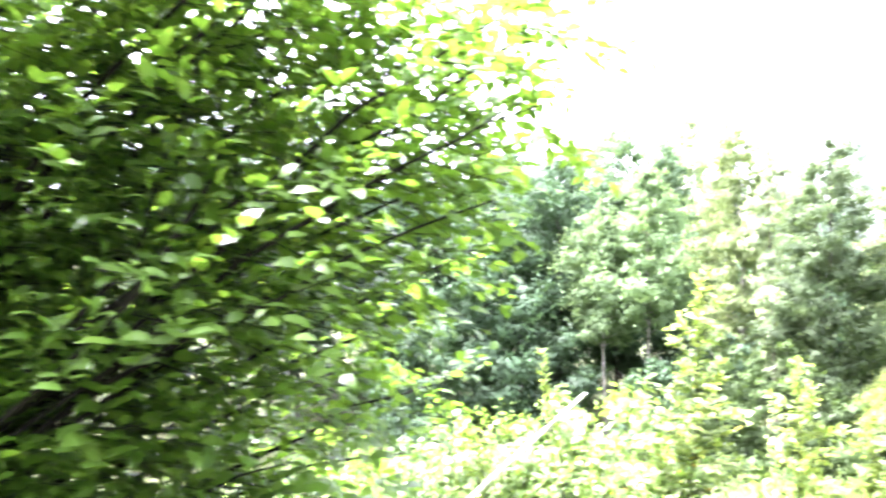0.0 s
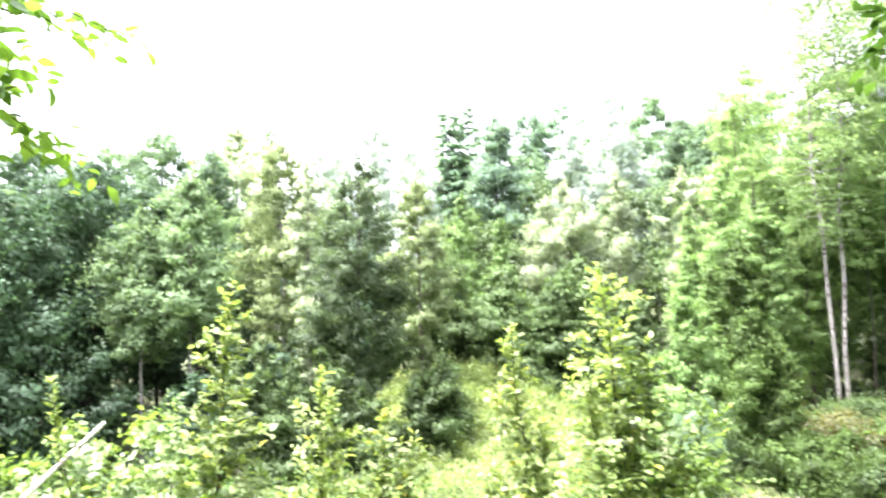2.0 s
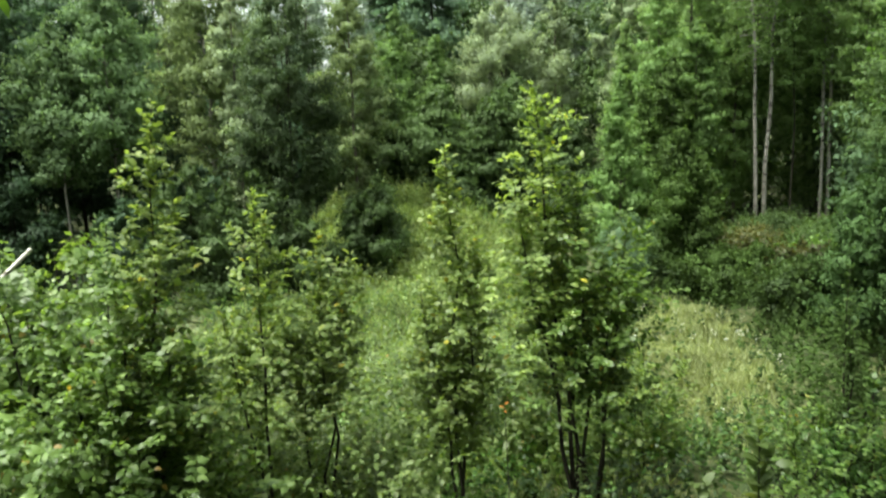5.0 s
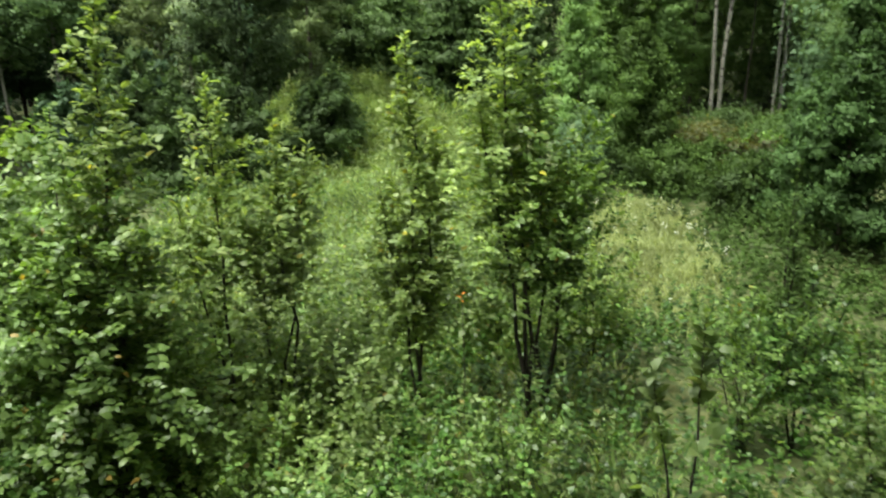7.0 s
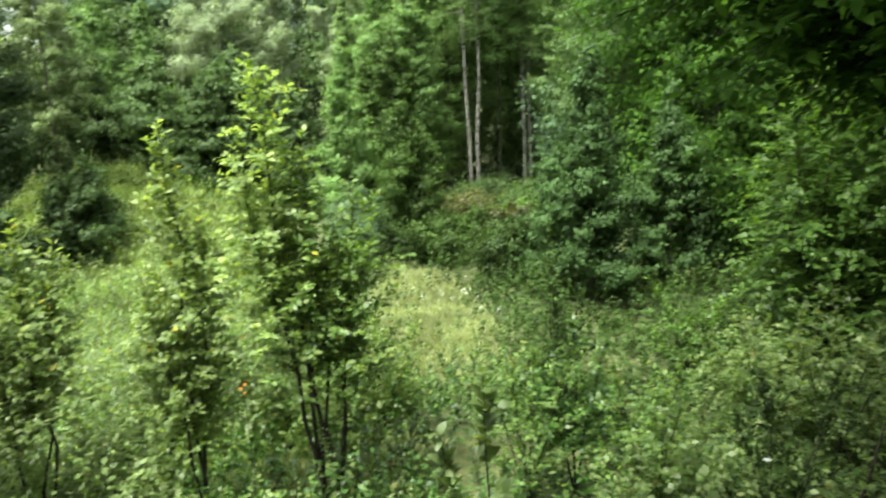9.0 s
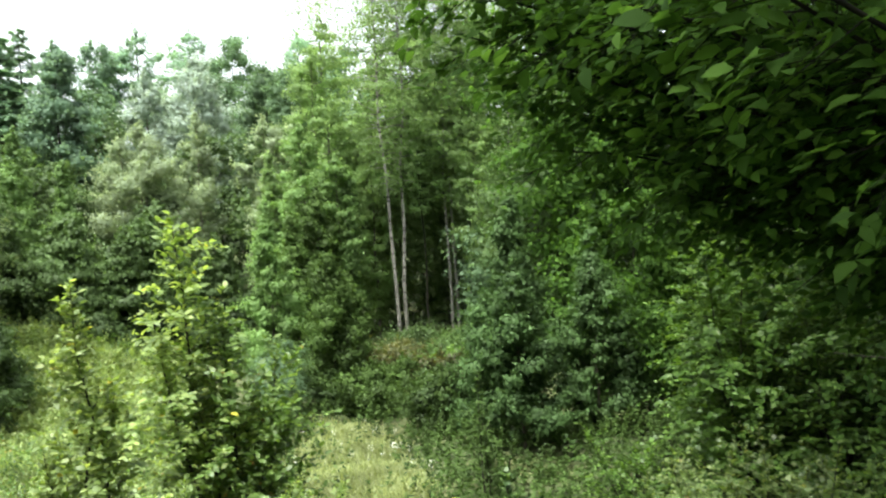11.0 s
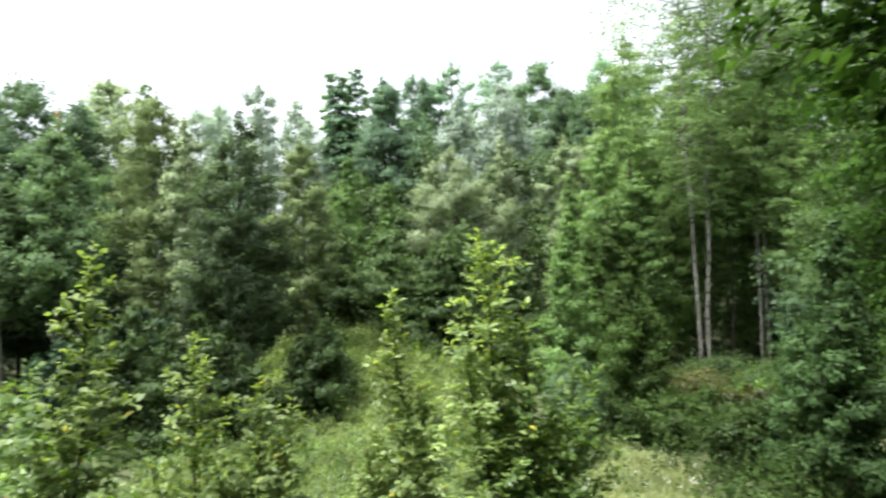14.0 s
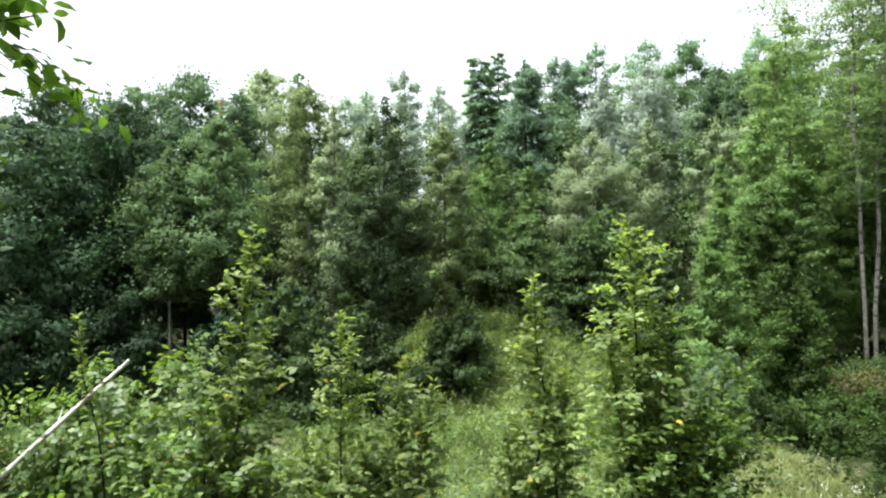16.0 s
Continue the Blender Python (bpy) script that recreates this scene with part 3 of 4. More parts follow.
tree("bright green young alder with pointed tip", 16.26, 13.87, 5.35, 1.05, "cone", 0.05, LIME, GREY_BARK, 56, 14000, 0.075, 0.6, 0.0, seed=30, group=MID)
tree("green young alder behind a brighter one", 18.6, 14.9, 5.0, 1.2, "cone", 0.05, ASPEN, GREY_BARK, 50, 11000, 0.085, 0.5, 0.0, seed=35, group=MID)

# Tall birches at the clearing's edge.
TALL = "tall birches at the clearing's edge"
for n, (x, y, top, lx, ly, r) in enumerate(((24.47, 14.82, 17.5, -0.2, 0.32, 1.9), (24.86, 14.75, 18.5, 0.26, -0.45, 1.9), (26.96, 13.85, 16.5, 0.05, -0.1, 1.7), (27.33, 13.78, 17.5, 0.12, -0.2, 1.9),
                                            (28.2, 13.59, 15.0, 0.1, -0.2, 1.6), (28.1, 11.45, 16.0, 0.0, 0.0, 1.8), (28.5, 10.4, 17.5, 0.0, 0.0, 1.9))):
    tree("tall slender birch with bare pale trunk", x, y, top, r, "ovoid", 0.34, BIRCH, BIRCH_BARK, 96, 14000, 0.085, 0.35, 0.25, lean=(lx, ly), seed=40 + n, group=TALL, slim=0.0052, flat=0.4, core=0.0, fringe=0.3)
for n, (x, y, top, r) in enumerate(((22.0, 17.0, 8.6, 1.2), (23.4, 17.3, 11.6, 1.4), (25.0, 18.0, 13.5, 1.6), (20.6, 15.4, 6.0, 0.9), (22.1, 15.6, 7.2, 1.0), (25.9, 16.6, 10.0, 1.3), (29.0, 14.6, 9.5, 1.5), (28.6, 12.6, 7.0, 1.2), (27.0, 16.4, 12.5, 1.6))):
    tree("leafy young birch beside the tall birches", x, y, top, r, "ovoid", 0.1, ASPEN if top < 6.5 else LIME if top < 9 else BIRCH, GREY_BARK, 64, 14000, 0.085, 0.4, 0.2, seed=50 + n, group=MID, flat=0.45, core=0.25, fringe=0.2)
for n, (x, y, top, r, low) in enumerate(((25.8, 14.3, 10.5, 0.95, 0.5), (27.0, 12.9, 11.0, 1.05, 0.42), (26.4, 12.2, 8.6, 0.9, 0.3))):
    tree("slim airy birch between the tall birches", x, y, top, r, "ovoid", low, BIRCH, DARK_BARK, 50, 7000, 0.085, 0.4, 0.25, seed=300 + n, group=TALL, slim=0.004, flat=0.4, core=0.0, fringe=0.3)

# The dark wood on the other side.
LEFT = "trees of the dark wood"
tree("dense dark willow standing by itself in the clearing", 8.45, 17.95, 8.35, 1.15, "ovoid", 0.03, WILLOW, DARK_BARK, 130, 30000, 0.068, 0.8, 0.15, stems=5, seed=60, group=MID, flat=0.7, core=0.3, fringe=0.2)
for n, (x, y, top, r) in enumerate(((9.6, 16.5, 2.4, 0.8), (10.3, 17.0, 2.6, 0.8), (11.0, 17.9, 2.8, 0.8), (6.9, 17.2, 3.2, 1.0), (5.8, 18.2, 3.4, 1.1), (7.7, 16.6, 2.2, 0.8))):
    tree("low dark willow bush at the foot of a taller one", x, y, top, r, "dome", 0.03, ALDER, DARK_BARK, 50, 9000, 0.075, 0.5, 0.1, stems=3, seed=220 + n, name="bush", category="bush", group="willow bushes beside the mound", flat=0.5)
tree("pale yellow-green willow behind a darker one", 11.7, 20.2, 8.2, 0.9, "ovoid", 0.1, OLIVE, GREY_BARK, 50, 13000, 0.075, 0.7, 0.3, seed=61, group=MID, core=0.3)
tree("pale olive willow with thin crown", 8.98, 24.74, 10.3, 1.6, "ovoid", 0.1, OLIVE, BIRCH_BARK, 120, 24000, 0.08, 0.7, 0.3, seed=62, group=LEFT)
tree("narrow silver-grey willow behind a darker one", 8.87, 22.12, 8.9, 0.65, "ovoid", 0.2, GREY, GREY_BARK, 44, 8000, 0.085, 0.7, 0.3, seed=63, group=LEFT)
tree("birch with pale thin trunk and light green crown", 5.23, 21.68, 8.3, 1.25, "dome", 0.42, YOUNG_BIRCH, BIRCH_BARK, 90, 17000, 0.075, 0.5, 0.15, seed=64, group=LEFT, slim=0.006)
tree("birch with pale thin trunk and green crown", 3.98, 21.93, 7.3, 1.2, "dome", 0.42, YOUNG_BIRCH, BIRCH_BARK, 84, 14000, 0.075, 0.5, 0.15, seed=65, group=LEFT, slim=0.006)
tree("tall grey-green poplar in the dark wood", 10.2, 33.8, 13.0, 1.9, "ovoid", 0.15, GREY, GREY_BARK, 100, 16000, 0.11, 0.8, 0.05, seed=66, group=LEFT)
tree("tall blue-green poplar in the dark wood", 8.6, 32.0, 11.4, 1.3, "ovoid", 0.15, OAK, GREY_BARK, 84, 12000, 0.11, 0.8, 0.05, seed=74, group=LEFT)
tree("rounded oak rising over the dark wood", 6.8, 33.6, 12.4, 2.1, "round", 0.25, OAK, DARK_BARK, 100, 17000, 0.11, seed=67, group=LEFT)
tree("rounded oak rising over the dark wood", 5.0, 35.9, 12.1, 1.7, "round", 0.25, OAK, DARK_BARK, 50, 10000, 0.13, seed=68, group=LEFT)
conifer("thin dark spruce tip among the poplars", 13.2, 38.2, 13.9, 0.9, 18, count=9000)
tree("small maple turning orange in the wood", 7.9, 32.4, 10.9, 0.5, "dome", 0.6, ORANGE, DARK_BARK, 16, 700, 0.1, seed=75, group=LEFT, core=0.0)
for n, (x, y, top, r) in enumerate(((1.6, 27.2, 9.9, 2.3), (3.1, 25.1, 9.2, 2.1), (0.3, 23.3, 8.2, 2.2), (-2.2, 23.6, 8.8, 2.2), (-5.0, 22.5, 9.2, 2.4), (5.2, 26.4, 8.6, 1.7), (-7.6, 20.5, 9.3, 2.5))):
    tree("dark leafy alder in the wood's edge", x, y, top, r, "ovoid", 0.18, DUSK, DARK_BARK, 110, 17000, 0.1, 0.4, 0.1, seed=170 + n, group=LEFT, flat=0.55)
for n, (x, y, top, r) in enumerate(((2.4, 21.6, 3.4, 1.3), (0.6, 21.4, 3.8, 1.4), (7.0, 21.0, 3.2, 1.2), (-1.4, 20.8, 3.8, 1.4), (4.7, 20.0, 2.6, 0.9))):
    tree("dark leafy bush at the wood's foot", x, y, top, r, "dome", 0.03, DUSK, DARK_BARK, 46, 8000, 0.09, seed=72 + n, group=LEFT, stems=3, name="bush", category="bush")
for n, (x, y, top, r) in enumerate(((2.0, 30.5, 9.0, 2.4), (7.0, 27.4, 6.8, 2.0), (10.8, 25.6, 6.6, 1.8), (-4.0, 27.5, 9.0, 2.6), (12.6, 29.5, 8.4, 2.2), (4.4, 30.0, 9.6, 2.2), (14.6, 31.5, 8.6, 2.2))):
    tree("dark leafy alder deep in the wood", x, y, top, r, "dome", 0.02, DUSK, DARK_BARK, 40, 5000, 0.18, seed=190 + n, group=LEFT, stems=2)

# Bushes on the other side of the dry grass.
RIGHT = "bushes beside the dry grass"
tree("young aspen with blue-green leaves", 12.57, 5.19, 4.7, 0.95, "cone", 0.05, POPLAR, GREY_BARK, 90, 20000, 0.065, 0.7, 0.0, seed=80, group=RIGHT, flat=0.55, core=0.3)
tree("young aspen with blue-green leaves", 14.07, 4.25, 4.0, 0.95, "cone", 0.05, POPLAR, GREY_BARK, 80, 16000, 0.065, 0.7, 0.0, seed=81, group=RIGHT, flat=0.55, core=0.3)
tree("young aspen with blue-green leaves", 13.2, 6.0, 2.9, 0.8, "dome", 0.05, POPLAR, GREY_BARK, 60, 10000, 0.065, 0.7, 0.0, seed=82, group=RIGHT, flat=0.55)
# Two bushes in shade-dark green stand for the black gaps here.
tree("dark hazel bush in the shade", 12.6, -0.6, 4.6, 1.6, "dome", 0.03, SHADE_LEAF, DARK_BARK, 70, 16000, 0.08, 0.3, 0.15, seed=83, group=RIGHT, stems=4)
tree("dark hazel bush in the shade", 15.6, 2.4, 5.5, 1.7, "dome", 0.03, SHADE_LEAF, DARK_BARK, 60, 14000, 0.085, seed=84, group=RIGHT, stems=4)
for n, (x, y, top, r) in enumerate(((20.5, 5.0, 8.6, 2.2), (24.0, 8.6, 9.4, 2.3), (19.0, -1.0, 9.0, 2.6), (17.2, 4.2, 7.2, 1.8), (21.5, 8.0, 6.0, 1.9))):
    tree("leafy alder behind the hazels", x, y, top, r, "round", 0.03, ALDER if x > 20 else SHADE_LEAF, DARK_BARK, 60, 13000, 0.11, seed=85 + n, group=RIGHT)
tree("conical hornbeam bush with feathery upright tips", 14.79, 10.8, 3.8, 1.15, "cone", 0.04, ASPEN, DARK_BARK, 90, 17000, 0.06, 0.9, 0.0, seed=31, group=RIGHT, flat=0.5, fringe=0.25)
tree("conical hornbeam bush with feathery upright tips", 16.2, 11.3, 3.2, 0.95, "cone", 0.04, ASPEN, DARK_BARK, 80, 12000, 0.06, 0.9, 0.0, seed=32, group=RIGHT, flat=0.5, fringe=0.25)
bushy("low pale grey-green willow bush", 13.6, 11.5, 1.75, 0.7, "dome", 0.03, OAK, GREY_BARK, 50, 7000, 0.055, 0.9, seed=88, group=RIGHT, stems=4, blade=BLADE_TINY)

# Dark trees behind the birches.
for n, (x, y, top) in enumerate(((27.5, 19.0, 9.5), (30.0, 15.5, 11.0), (31.5, 11.5, 12.0), (26.5, 11.0, 4.0), (29.5, 17.5, 9.0))):
    tree("leafy young birch thicket behind the tall birches", x, y, top, 2.4, "round", 0.02, BIRCH if x > 27 else OAK, DARK_BARK, 56, 9000, 0.15, seed=95 + n, group=RIGHT)

# Plain wood that closes the place all round.
WOOD = "trees of the surrounding wood"
rng = np.random.default_rng(7)
kinds = [tree("tall dark leafy tree of the surrounding wood", 31.0 + 3 * i, 5.0 + 14 * i, 15.0, 3.4, "round", 0.08, m, DARK_BARK, 44, 4600, 0.26, seed=100 + i, group=WOOD) for i, m in enumerate((ALDER, OAK))]
# High crowns added so that little light reaches the wood's floor.
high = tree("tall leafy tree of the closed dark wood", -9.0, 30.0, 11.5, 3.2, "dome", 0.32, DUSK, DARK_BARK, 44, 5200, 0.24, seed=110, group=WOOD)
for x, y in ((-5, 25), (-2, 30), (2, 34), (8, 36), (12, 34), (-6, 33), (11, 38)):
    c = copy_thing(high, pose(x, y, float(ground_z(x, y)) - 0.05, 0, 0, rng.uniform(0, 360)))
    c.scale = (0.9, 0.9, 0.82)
spots = [(34, 15), (35, 9), (34, 2), (31, -5), (27, -11), (40, 20), (41, 12), (22, 46), (14, 44), (15, 38), (6, 40), (-1, 34), (-8, 29), (-3, 40), (-14, 24), (-14, 34),
         (-18, 14), (-18, 4), (-14, -8), (-4, -14), (8, -15), (18, -14), (26, -18), (30, 48), (48, 28), (50, 18), (44, 2), (52, 40), (36, 55), (25, 55), (12, 52)]
for n, (x, y) in enumerate(spots):
    s = rng.uniform(0.75, 1.0) * (0.62 if y > 30 and x < 32 else 1.0)
    c = copy_thing(kinds[n % 2], pose(x, y, float(ground_z(x, y)) - 0.05, 0, 0, rng.uniform(0, 360)))
    c.scale = (s, s, s)


# ---- young hornbeams and shrubs on the bank ----
def shoots(rng, lines, spacing, reach, leaf, lift=0.75, subs=3, skip=0.15, gap=0.025, fade=0.55, sag=0.35, crest=0.0):
    """Side shoots along stems, with leaves set alternately in two rows; gives the shoots' lines and the leaves."""
    twigs, at, along, up = [], [], [], []
    for pts, radii in lines:
        pts = np.asarray(pts, float)
        seg = np.linalg.norm(np.diff(pts, axis=0), axis=1)
        run = np.r_[0, np.cumsum(seg)]
        total = run[-1]
        n = max(4, int(total * (1 - skip) / spacing))
        turn = rng.uniform(0, 6.28)
        if crest > 0:
            m = int(0.3 * total / crest)
            w = rng.uniform(0.7, 1.01, m)
            a = rng.uniform(0, 6.28, m)
            at.append(np.stack([np.interp(w * total, run, pts[:, k]) for k in range(3)], -1))
            along.append(np.stack([np.cos(a), np.sin(a), rng.uniform(0.3, 1.3, m)], -1))
            up.append(np.stack([0.5 * np.cos(a), 0.5 * np.sin(a), np.ones(m)], -1) + rng.normal(0, 0.3, (m, 3)))
        for i in range(n + 1):
            u = skip + (1 - skip) * (i / n)
            base = np.array([np.interp(u * total, run, pts[:, k]) for k in range(3)])
            way = unit(np.array([np.interp(min(u + 0.04, 1.0) * total, run, pts[:, k]) for k in range(3)]) - np.array([np.interp((u - 0.04) * total, run, pts[:, k]) for k in range(3)]))
            turn += 2.4 + rng.normal(0, 0.3)
            a = unit(np.cross(way, np.array([0.2, 0.97, 0.1])))
            out = math.cos(turn) * a + math.sin(turn) * np.cross(way, a)
            go = way if i == n else unit(out + lift * way + np.array([0, 0, 0.1]))
            size = reach * ((1 - u) ** fade * 0.9 + 0.14) * rng.uniform(0.6, 1.2)
            for k in range(1 + (subs if size > 0.2 else 0)):
                if k == 0:
                    b, g, s = base, go, size
                else:
                    f = rng.uniform(0.25, 0.85)
                    b = base + go * size * f
                    g = unit(go + rng.normal(0, 0.55, 3) * (1, 1, 0.6))
                    s = size * rng.uniform(0.35, 0.65)
                v = np.linspace(0, 1, 2)[:, None]
                line = b + g * s * v + np.array([0, 0, -sag * s]) * v * v * (0 if i == n else 1)
                twigs.append((line, 0.0045 * (0.3 + s) * (1.05 - v[:, 0])))
                m = max(3, int(s / gap))
                w = (np.arange(m) + rng.uniform(0.3, 0.9)) / m
                place = b + g * s * w[:, None] + np.array([0, 0, -sag * s]) * (w * w)[:, None]
                side = unit(np.cross(g, np.array([0, 0, 1.0]) + rng.normal(0, 0.15, 3)))
                flip = np.where(np.arange(m) % 2, 1.0, -1.0)[:, None]
                at.append(place + rng.normal(0, 0.008, (m, 3)))
                along.append(g * 0.7 + side * flip * 0.8 + np.array([0, 0, -0.2]) + rng.normal(0, 0.28, (m, 3)))
                up.append(np.array([0, 0, 1.0]) + g * (0.6, 0.6, 0) + rng.normal(0, 0.28, (m, 3)))
    at, along, up = np.concatenate(at), np.concatenate(along), np.concatenate(up)
    return twigs, at, along, up, leaf * rng.uniform(0.6, 1.2, len(at))


def sapling(label, x, y, top, r, stems, mat=SAPLING, wood=DARK_BARK, leaf=0.076, spacing=0.062, seed=0, subs=6, name="sapling",
            group="young trees on the bank", lift=1.0, skip=0.12, gap=0.025, thick=0.016, fade=0.75, blade=BLADE):
    """A young tree of one or more stems; a stem is its tip's offset in x and y and its share of the height."""
    rng = np.random.default_rng(seed)
    e = thing(name, x, y, label, "young tree" if name == "sapling" else "shrub", group)
    height = top - e.location.z
    lines = []
    for dx, dy, h in stems:
        v = np.linspace(0, 1, 8)[:, None]
        tip = np.array([dx, dy, height * h])
        pts = tip * v * (1, 1, 1) - np.array([dx, dy, 0]) * 0.3 * (v - v * v) + rng.normal(0, 0.02 * height * h, (8, 3)) * (1, 1, 0) * v * (1 - v) * 2
        line = (pts, thick * (0.4 + 0.2 * height) * (1.05 - v[:, 0]) + 0.002)
        lines.append(line)
        part("stem", tubes("stem", [line], wood, 6), e)
    twigs, at, along, up, size = shoots(rng, lines, spacing, r * 1.2, leaf, lift, subs, skip, gap, fade, crest=0.011)
    tagged(part("branchwork", tubes("branchwork", twigs, wood, 3), e), kind="stuff")
    part("foliage", leaf_mesh("foliage", at, along, up, size, blade, mat), e)
    return e


sapling("tall narrow hornbeam sapling with bright tip", 1.44, 5.5, 4.1, 0.6, ((0.32, 0.1, 1.0),), SAPLING, seed=1, spacing=0.05, subs=5, skip=0.3, fade=0.75, lift=1.0)
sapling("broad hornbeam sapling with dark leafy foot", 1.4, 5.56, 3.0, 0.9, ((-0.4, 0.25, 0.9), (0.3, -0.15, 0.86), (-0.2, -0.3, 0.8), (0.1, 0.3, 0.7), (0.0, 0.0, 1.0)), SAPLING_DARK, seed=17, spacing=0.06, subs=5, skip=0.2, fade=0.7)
sapling("hornbeam sapling with bright upright shoots", 2.62, 6.09, 3.39, 0.7, ((0.0, 0.0, 1.0), (-0.3, 0.1, 0.72)), seed=2, spacing=0.06, subs=5, fade=0.75, lift=1.2, skip=0.5)
sapling("hornbeam sapling with bright upright shoots", 3.08, 5.98, 3.0, 0.64, ((0.05, 0.0, 1.0), (0.28, -0.1, 0.93), (-0.3, 0.0, 0.75)), seed=3, spacing=0.06, subs=5, fade=0.75, lift=1.2, skip=0.5)
sapling("slender hornbeam sapling with yellow-green leaves", 4.26, 5.59, 3.68, 0.62, ((-0.02, 0.0, 1.0), (0.32, 0.0, 0.77), (-0.28, 0.1, 0.66)), seed=4, spacing=0.05, subs=5, fade=0.8, lift=1.2, skip=0.32)
sapling("tall hornbeam sapling with open yellow-green top", 4.97, 4.74, 4.17, 0.7, ((-0.28, 0.17, 1.0), (-0.45, 0.27, 0.82), (0.08, 0.08, 0.74)), SAPLING, seed=5, skip=0.42, spacing=0.07, subs=4, fade=0.6, thick=0.02)
sapling("leafy hornbeam sapling with darker leaves and bare stems", 5.0, 4.6, 3.4, 0.62, ((-0.08, 0.08, 1.0), (0.32, -0.15, 0.88), (-0.33, 0.2, 0.84), (0.08, -0.23, 0.78)), SAPLING_DARK, seed=15, skip=0.42, spacing=0.068, subs=4, fade=0.5, thick=0.02)
sapling("thin arching shoot with a few yellow-green leaves", 1.15, 7.2, 3.42, 0.16, ((-0.42, 0.05, 1.0),), SAPLING, seed=16, skip=0.6, spacing=0.06, subs=1, gap=0.04)
sapling("slender grey-leaved willow shoots", 7.3, 3.5, 2.45, 0.4, ((0.0, 0.0, 1.0), (0.25, 0.1, 0.85), (-0.2, -0.15, 0.8), (0.1, -0.3, 0.7)), ASPEN, seed=6, leaf=0.055, lift=1.6, spacing=0.07, subs=3)
sapling("dark leafy hazel shoots on the bank", 6.5, 2.9, 1.7, 0.45, ((0.0, 0.0, 1.0), (0.3, -0.2, 0.85), (-0.3, 0.2, 0.8)), WEED, seed=7, leaf=0.07, spacing=0.07, subs=4, skip=0.3)

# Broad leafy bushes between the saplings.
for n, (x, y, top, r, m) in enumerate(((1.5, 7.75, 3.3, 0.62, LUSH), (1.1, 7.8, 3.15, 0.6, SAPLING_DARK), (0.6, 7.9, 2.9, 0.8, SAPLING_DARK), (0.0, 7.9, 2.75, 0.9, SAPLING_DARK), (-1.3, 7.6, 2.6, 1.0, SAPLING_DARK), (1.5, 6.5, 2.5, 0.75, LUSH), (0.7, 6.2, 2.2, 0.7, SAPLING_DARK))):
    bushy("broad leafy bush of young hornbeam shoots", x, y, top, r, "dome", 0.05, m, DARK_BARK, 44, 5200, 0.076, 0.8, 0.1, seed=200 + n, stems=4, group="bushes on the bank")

# ---- low shrubs ----
LOW = "low shrubs on the bank"


def shrub(x, y, top, r, seed, mat=SAPLING_DARK, leaf=0.06, n=5, label="low leafy shrub growing among tall weeds"):
    rng = np.random.default_rng(seed + 500)
    turns = rng.uniform(0, 6.28) + np.arange(n) * 2.4
    stems = tuple((r * 0.9 * math.cos(a) * rng.uniform(0.4, 1), r * 0.9 * math.sin(a) * rng.uniform(0.4, 1), rng.uniform(0.6, 1.0)) for a in turns)
    return sapling(label, x, y, top, r * 0.6, stems, mat, DARK_BARK, leaf, 0.11, seed, 3, "shrub", LOW, 0.9, 0.15, 0.036, 0.009, 0.25, BLADE_TINY if math.hypot(x, y) > 11.5 else BLADE_FAR)


for n, (x, y, top, r) in enumerate(((2.2, 4.7, 1.2, 0.5), (2.9, 4.0, 1.1, 0.5), (0.6, 5.4, 2.0, 0.5), (3.9, 3.9, 0.95, 0.5),
                                    (6.1, 3.2, 1.6, 0.6), (6.0, 2.0, 1.6, 0.6), (6.2, 1.0, 1.75, 0.6))):
    shrub(x, y, top, r, n, (ASPEN, SAPLING_DARK, SAPLING_DARK)[n % 3] if x > 5.5 else (SAPLING_DARK, WEED, WEED)[n % 3])
for n, (x, y, top, r) in enumerate(((7.8, 0.8, 1.9, 0.8), (9.4, 2.5, 1.3, 0.7), (2.4, 6.3, 1.6, 0.5), (4.3, 7.3, 1.2, 0.7), (0.4, 7.9, 2.9, 0.9), (2.8, 7.8, 1.7, 0.8),
                                    (8.2, 1.5, 1.5, 0.7), (8.4, -0.2, 1.8, 0.8), (10.2, 2.6, 1.2, 0.7), (-0.9, 7.4, 2.8, 1.0), (-0.2, 5.9, 2.2, 0.8), (6.6, 5.3, 1.4, 0.6), (6.9, 6.2, 1.45, 0.6), (7.6, 6.8, 1.2, 0.7), (8.0, 8.4, 1.0, 0.8))):
    shrub(x, y, top, r, 20 + n, (PALE_WEED, LUSH)[n % 2] if x > 7.2 and y < 1.6 else (ASPEN, HAZEL)[n % 2] if x > 7.2 and y < 4 else (WEED, PALE_WEED, SAPLING)[n % 3], 0.065, 7)

sapling("young sycamore with a few large pale leaves", 4.15, 2.5, 2.05, 0.4, ((0.0, 0.0, 1.0), (-0.3, 0.15, 0.85)), PALE_WEED, seed=41, leaf=0.12, spacing=0.2, subs=1, gap=0.09, skip=0.45)
sprig = thing("sprig", 4.27, 4.92, "thin sprig with three orange autumn leaves", "sprig")
lift = 1.5 - sprig.location.z
part("stem", tubes("stem", [(np.array([[0, 0, 0], [0.03, 0.01, lift * 0.5], [0, 0, lift]]), np.array([0.006, 0.005, 0.003]))], DARK_BARK, 6), sprig)
for n in range(3):
    part("leaf", leaf_mesh("leaf", np.array([[0, 0, lift + 0.02 - 0.03 * n]]), np.array([[math.cos(2.1 * n), math.sin(2.1 * n), 0.2]]), np.array([[0, 0, 1.0]]), np.full(1, 0.052), BLADE, ORANGE), sprig)
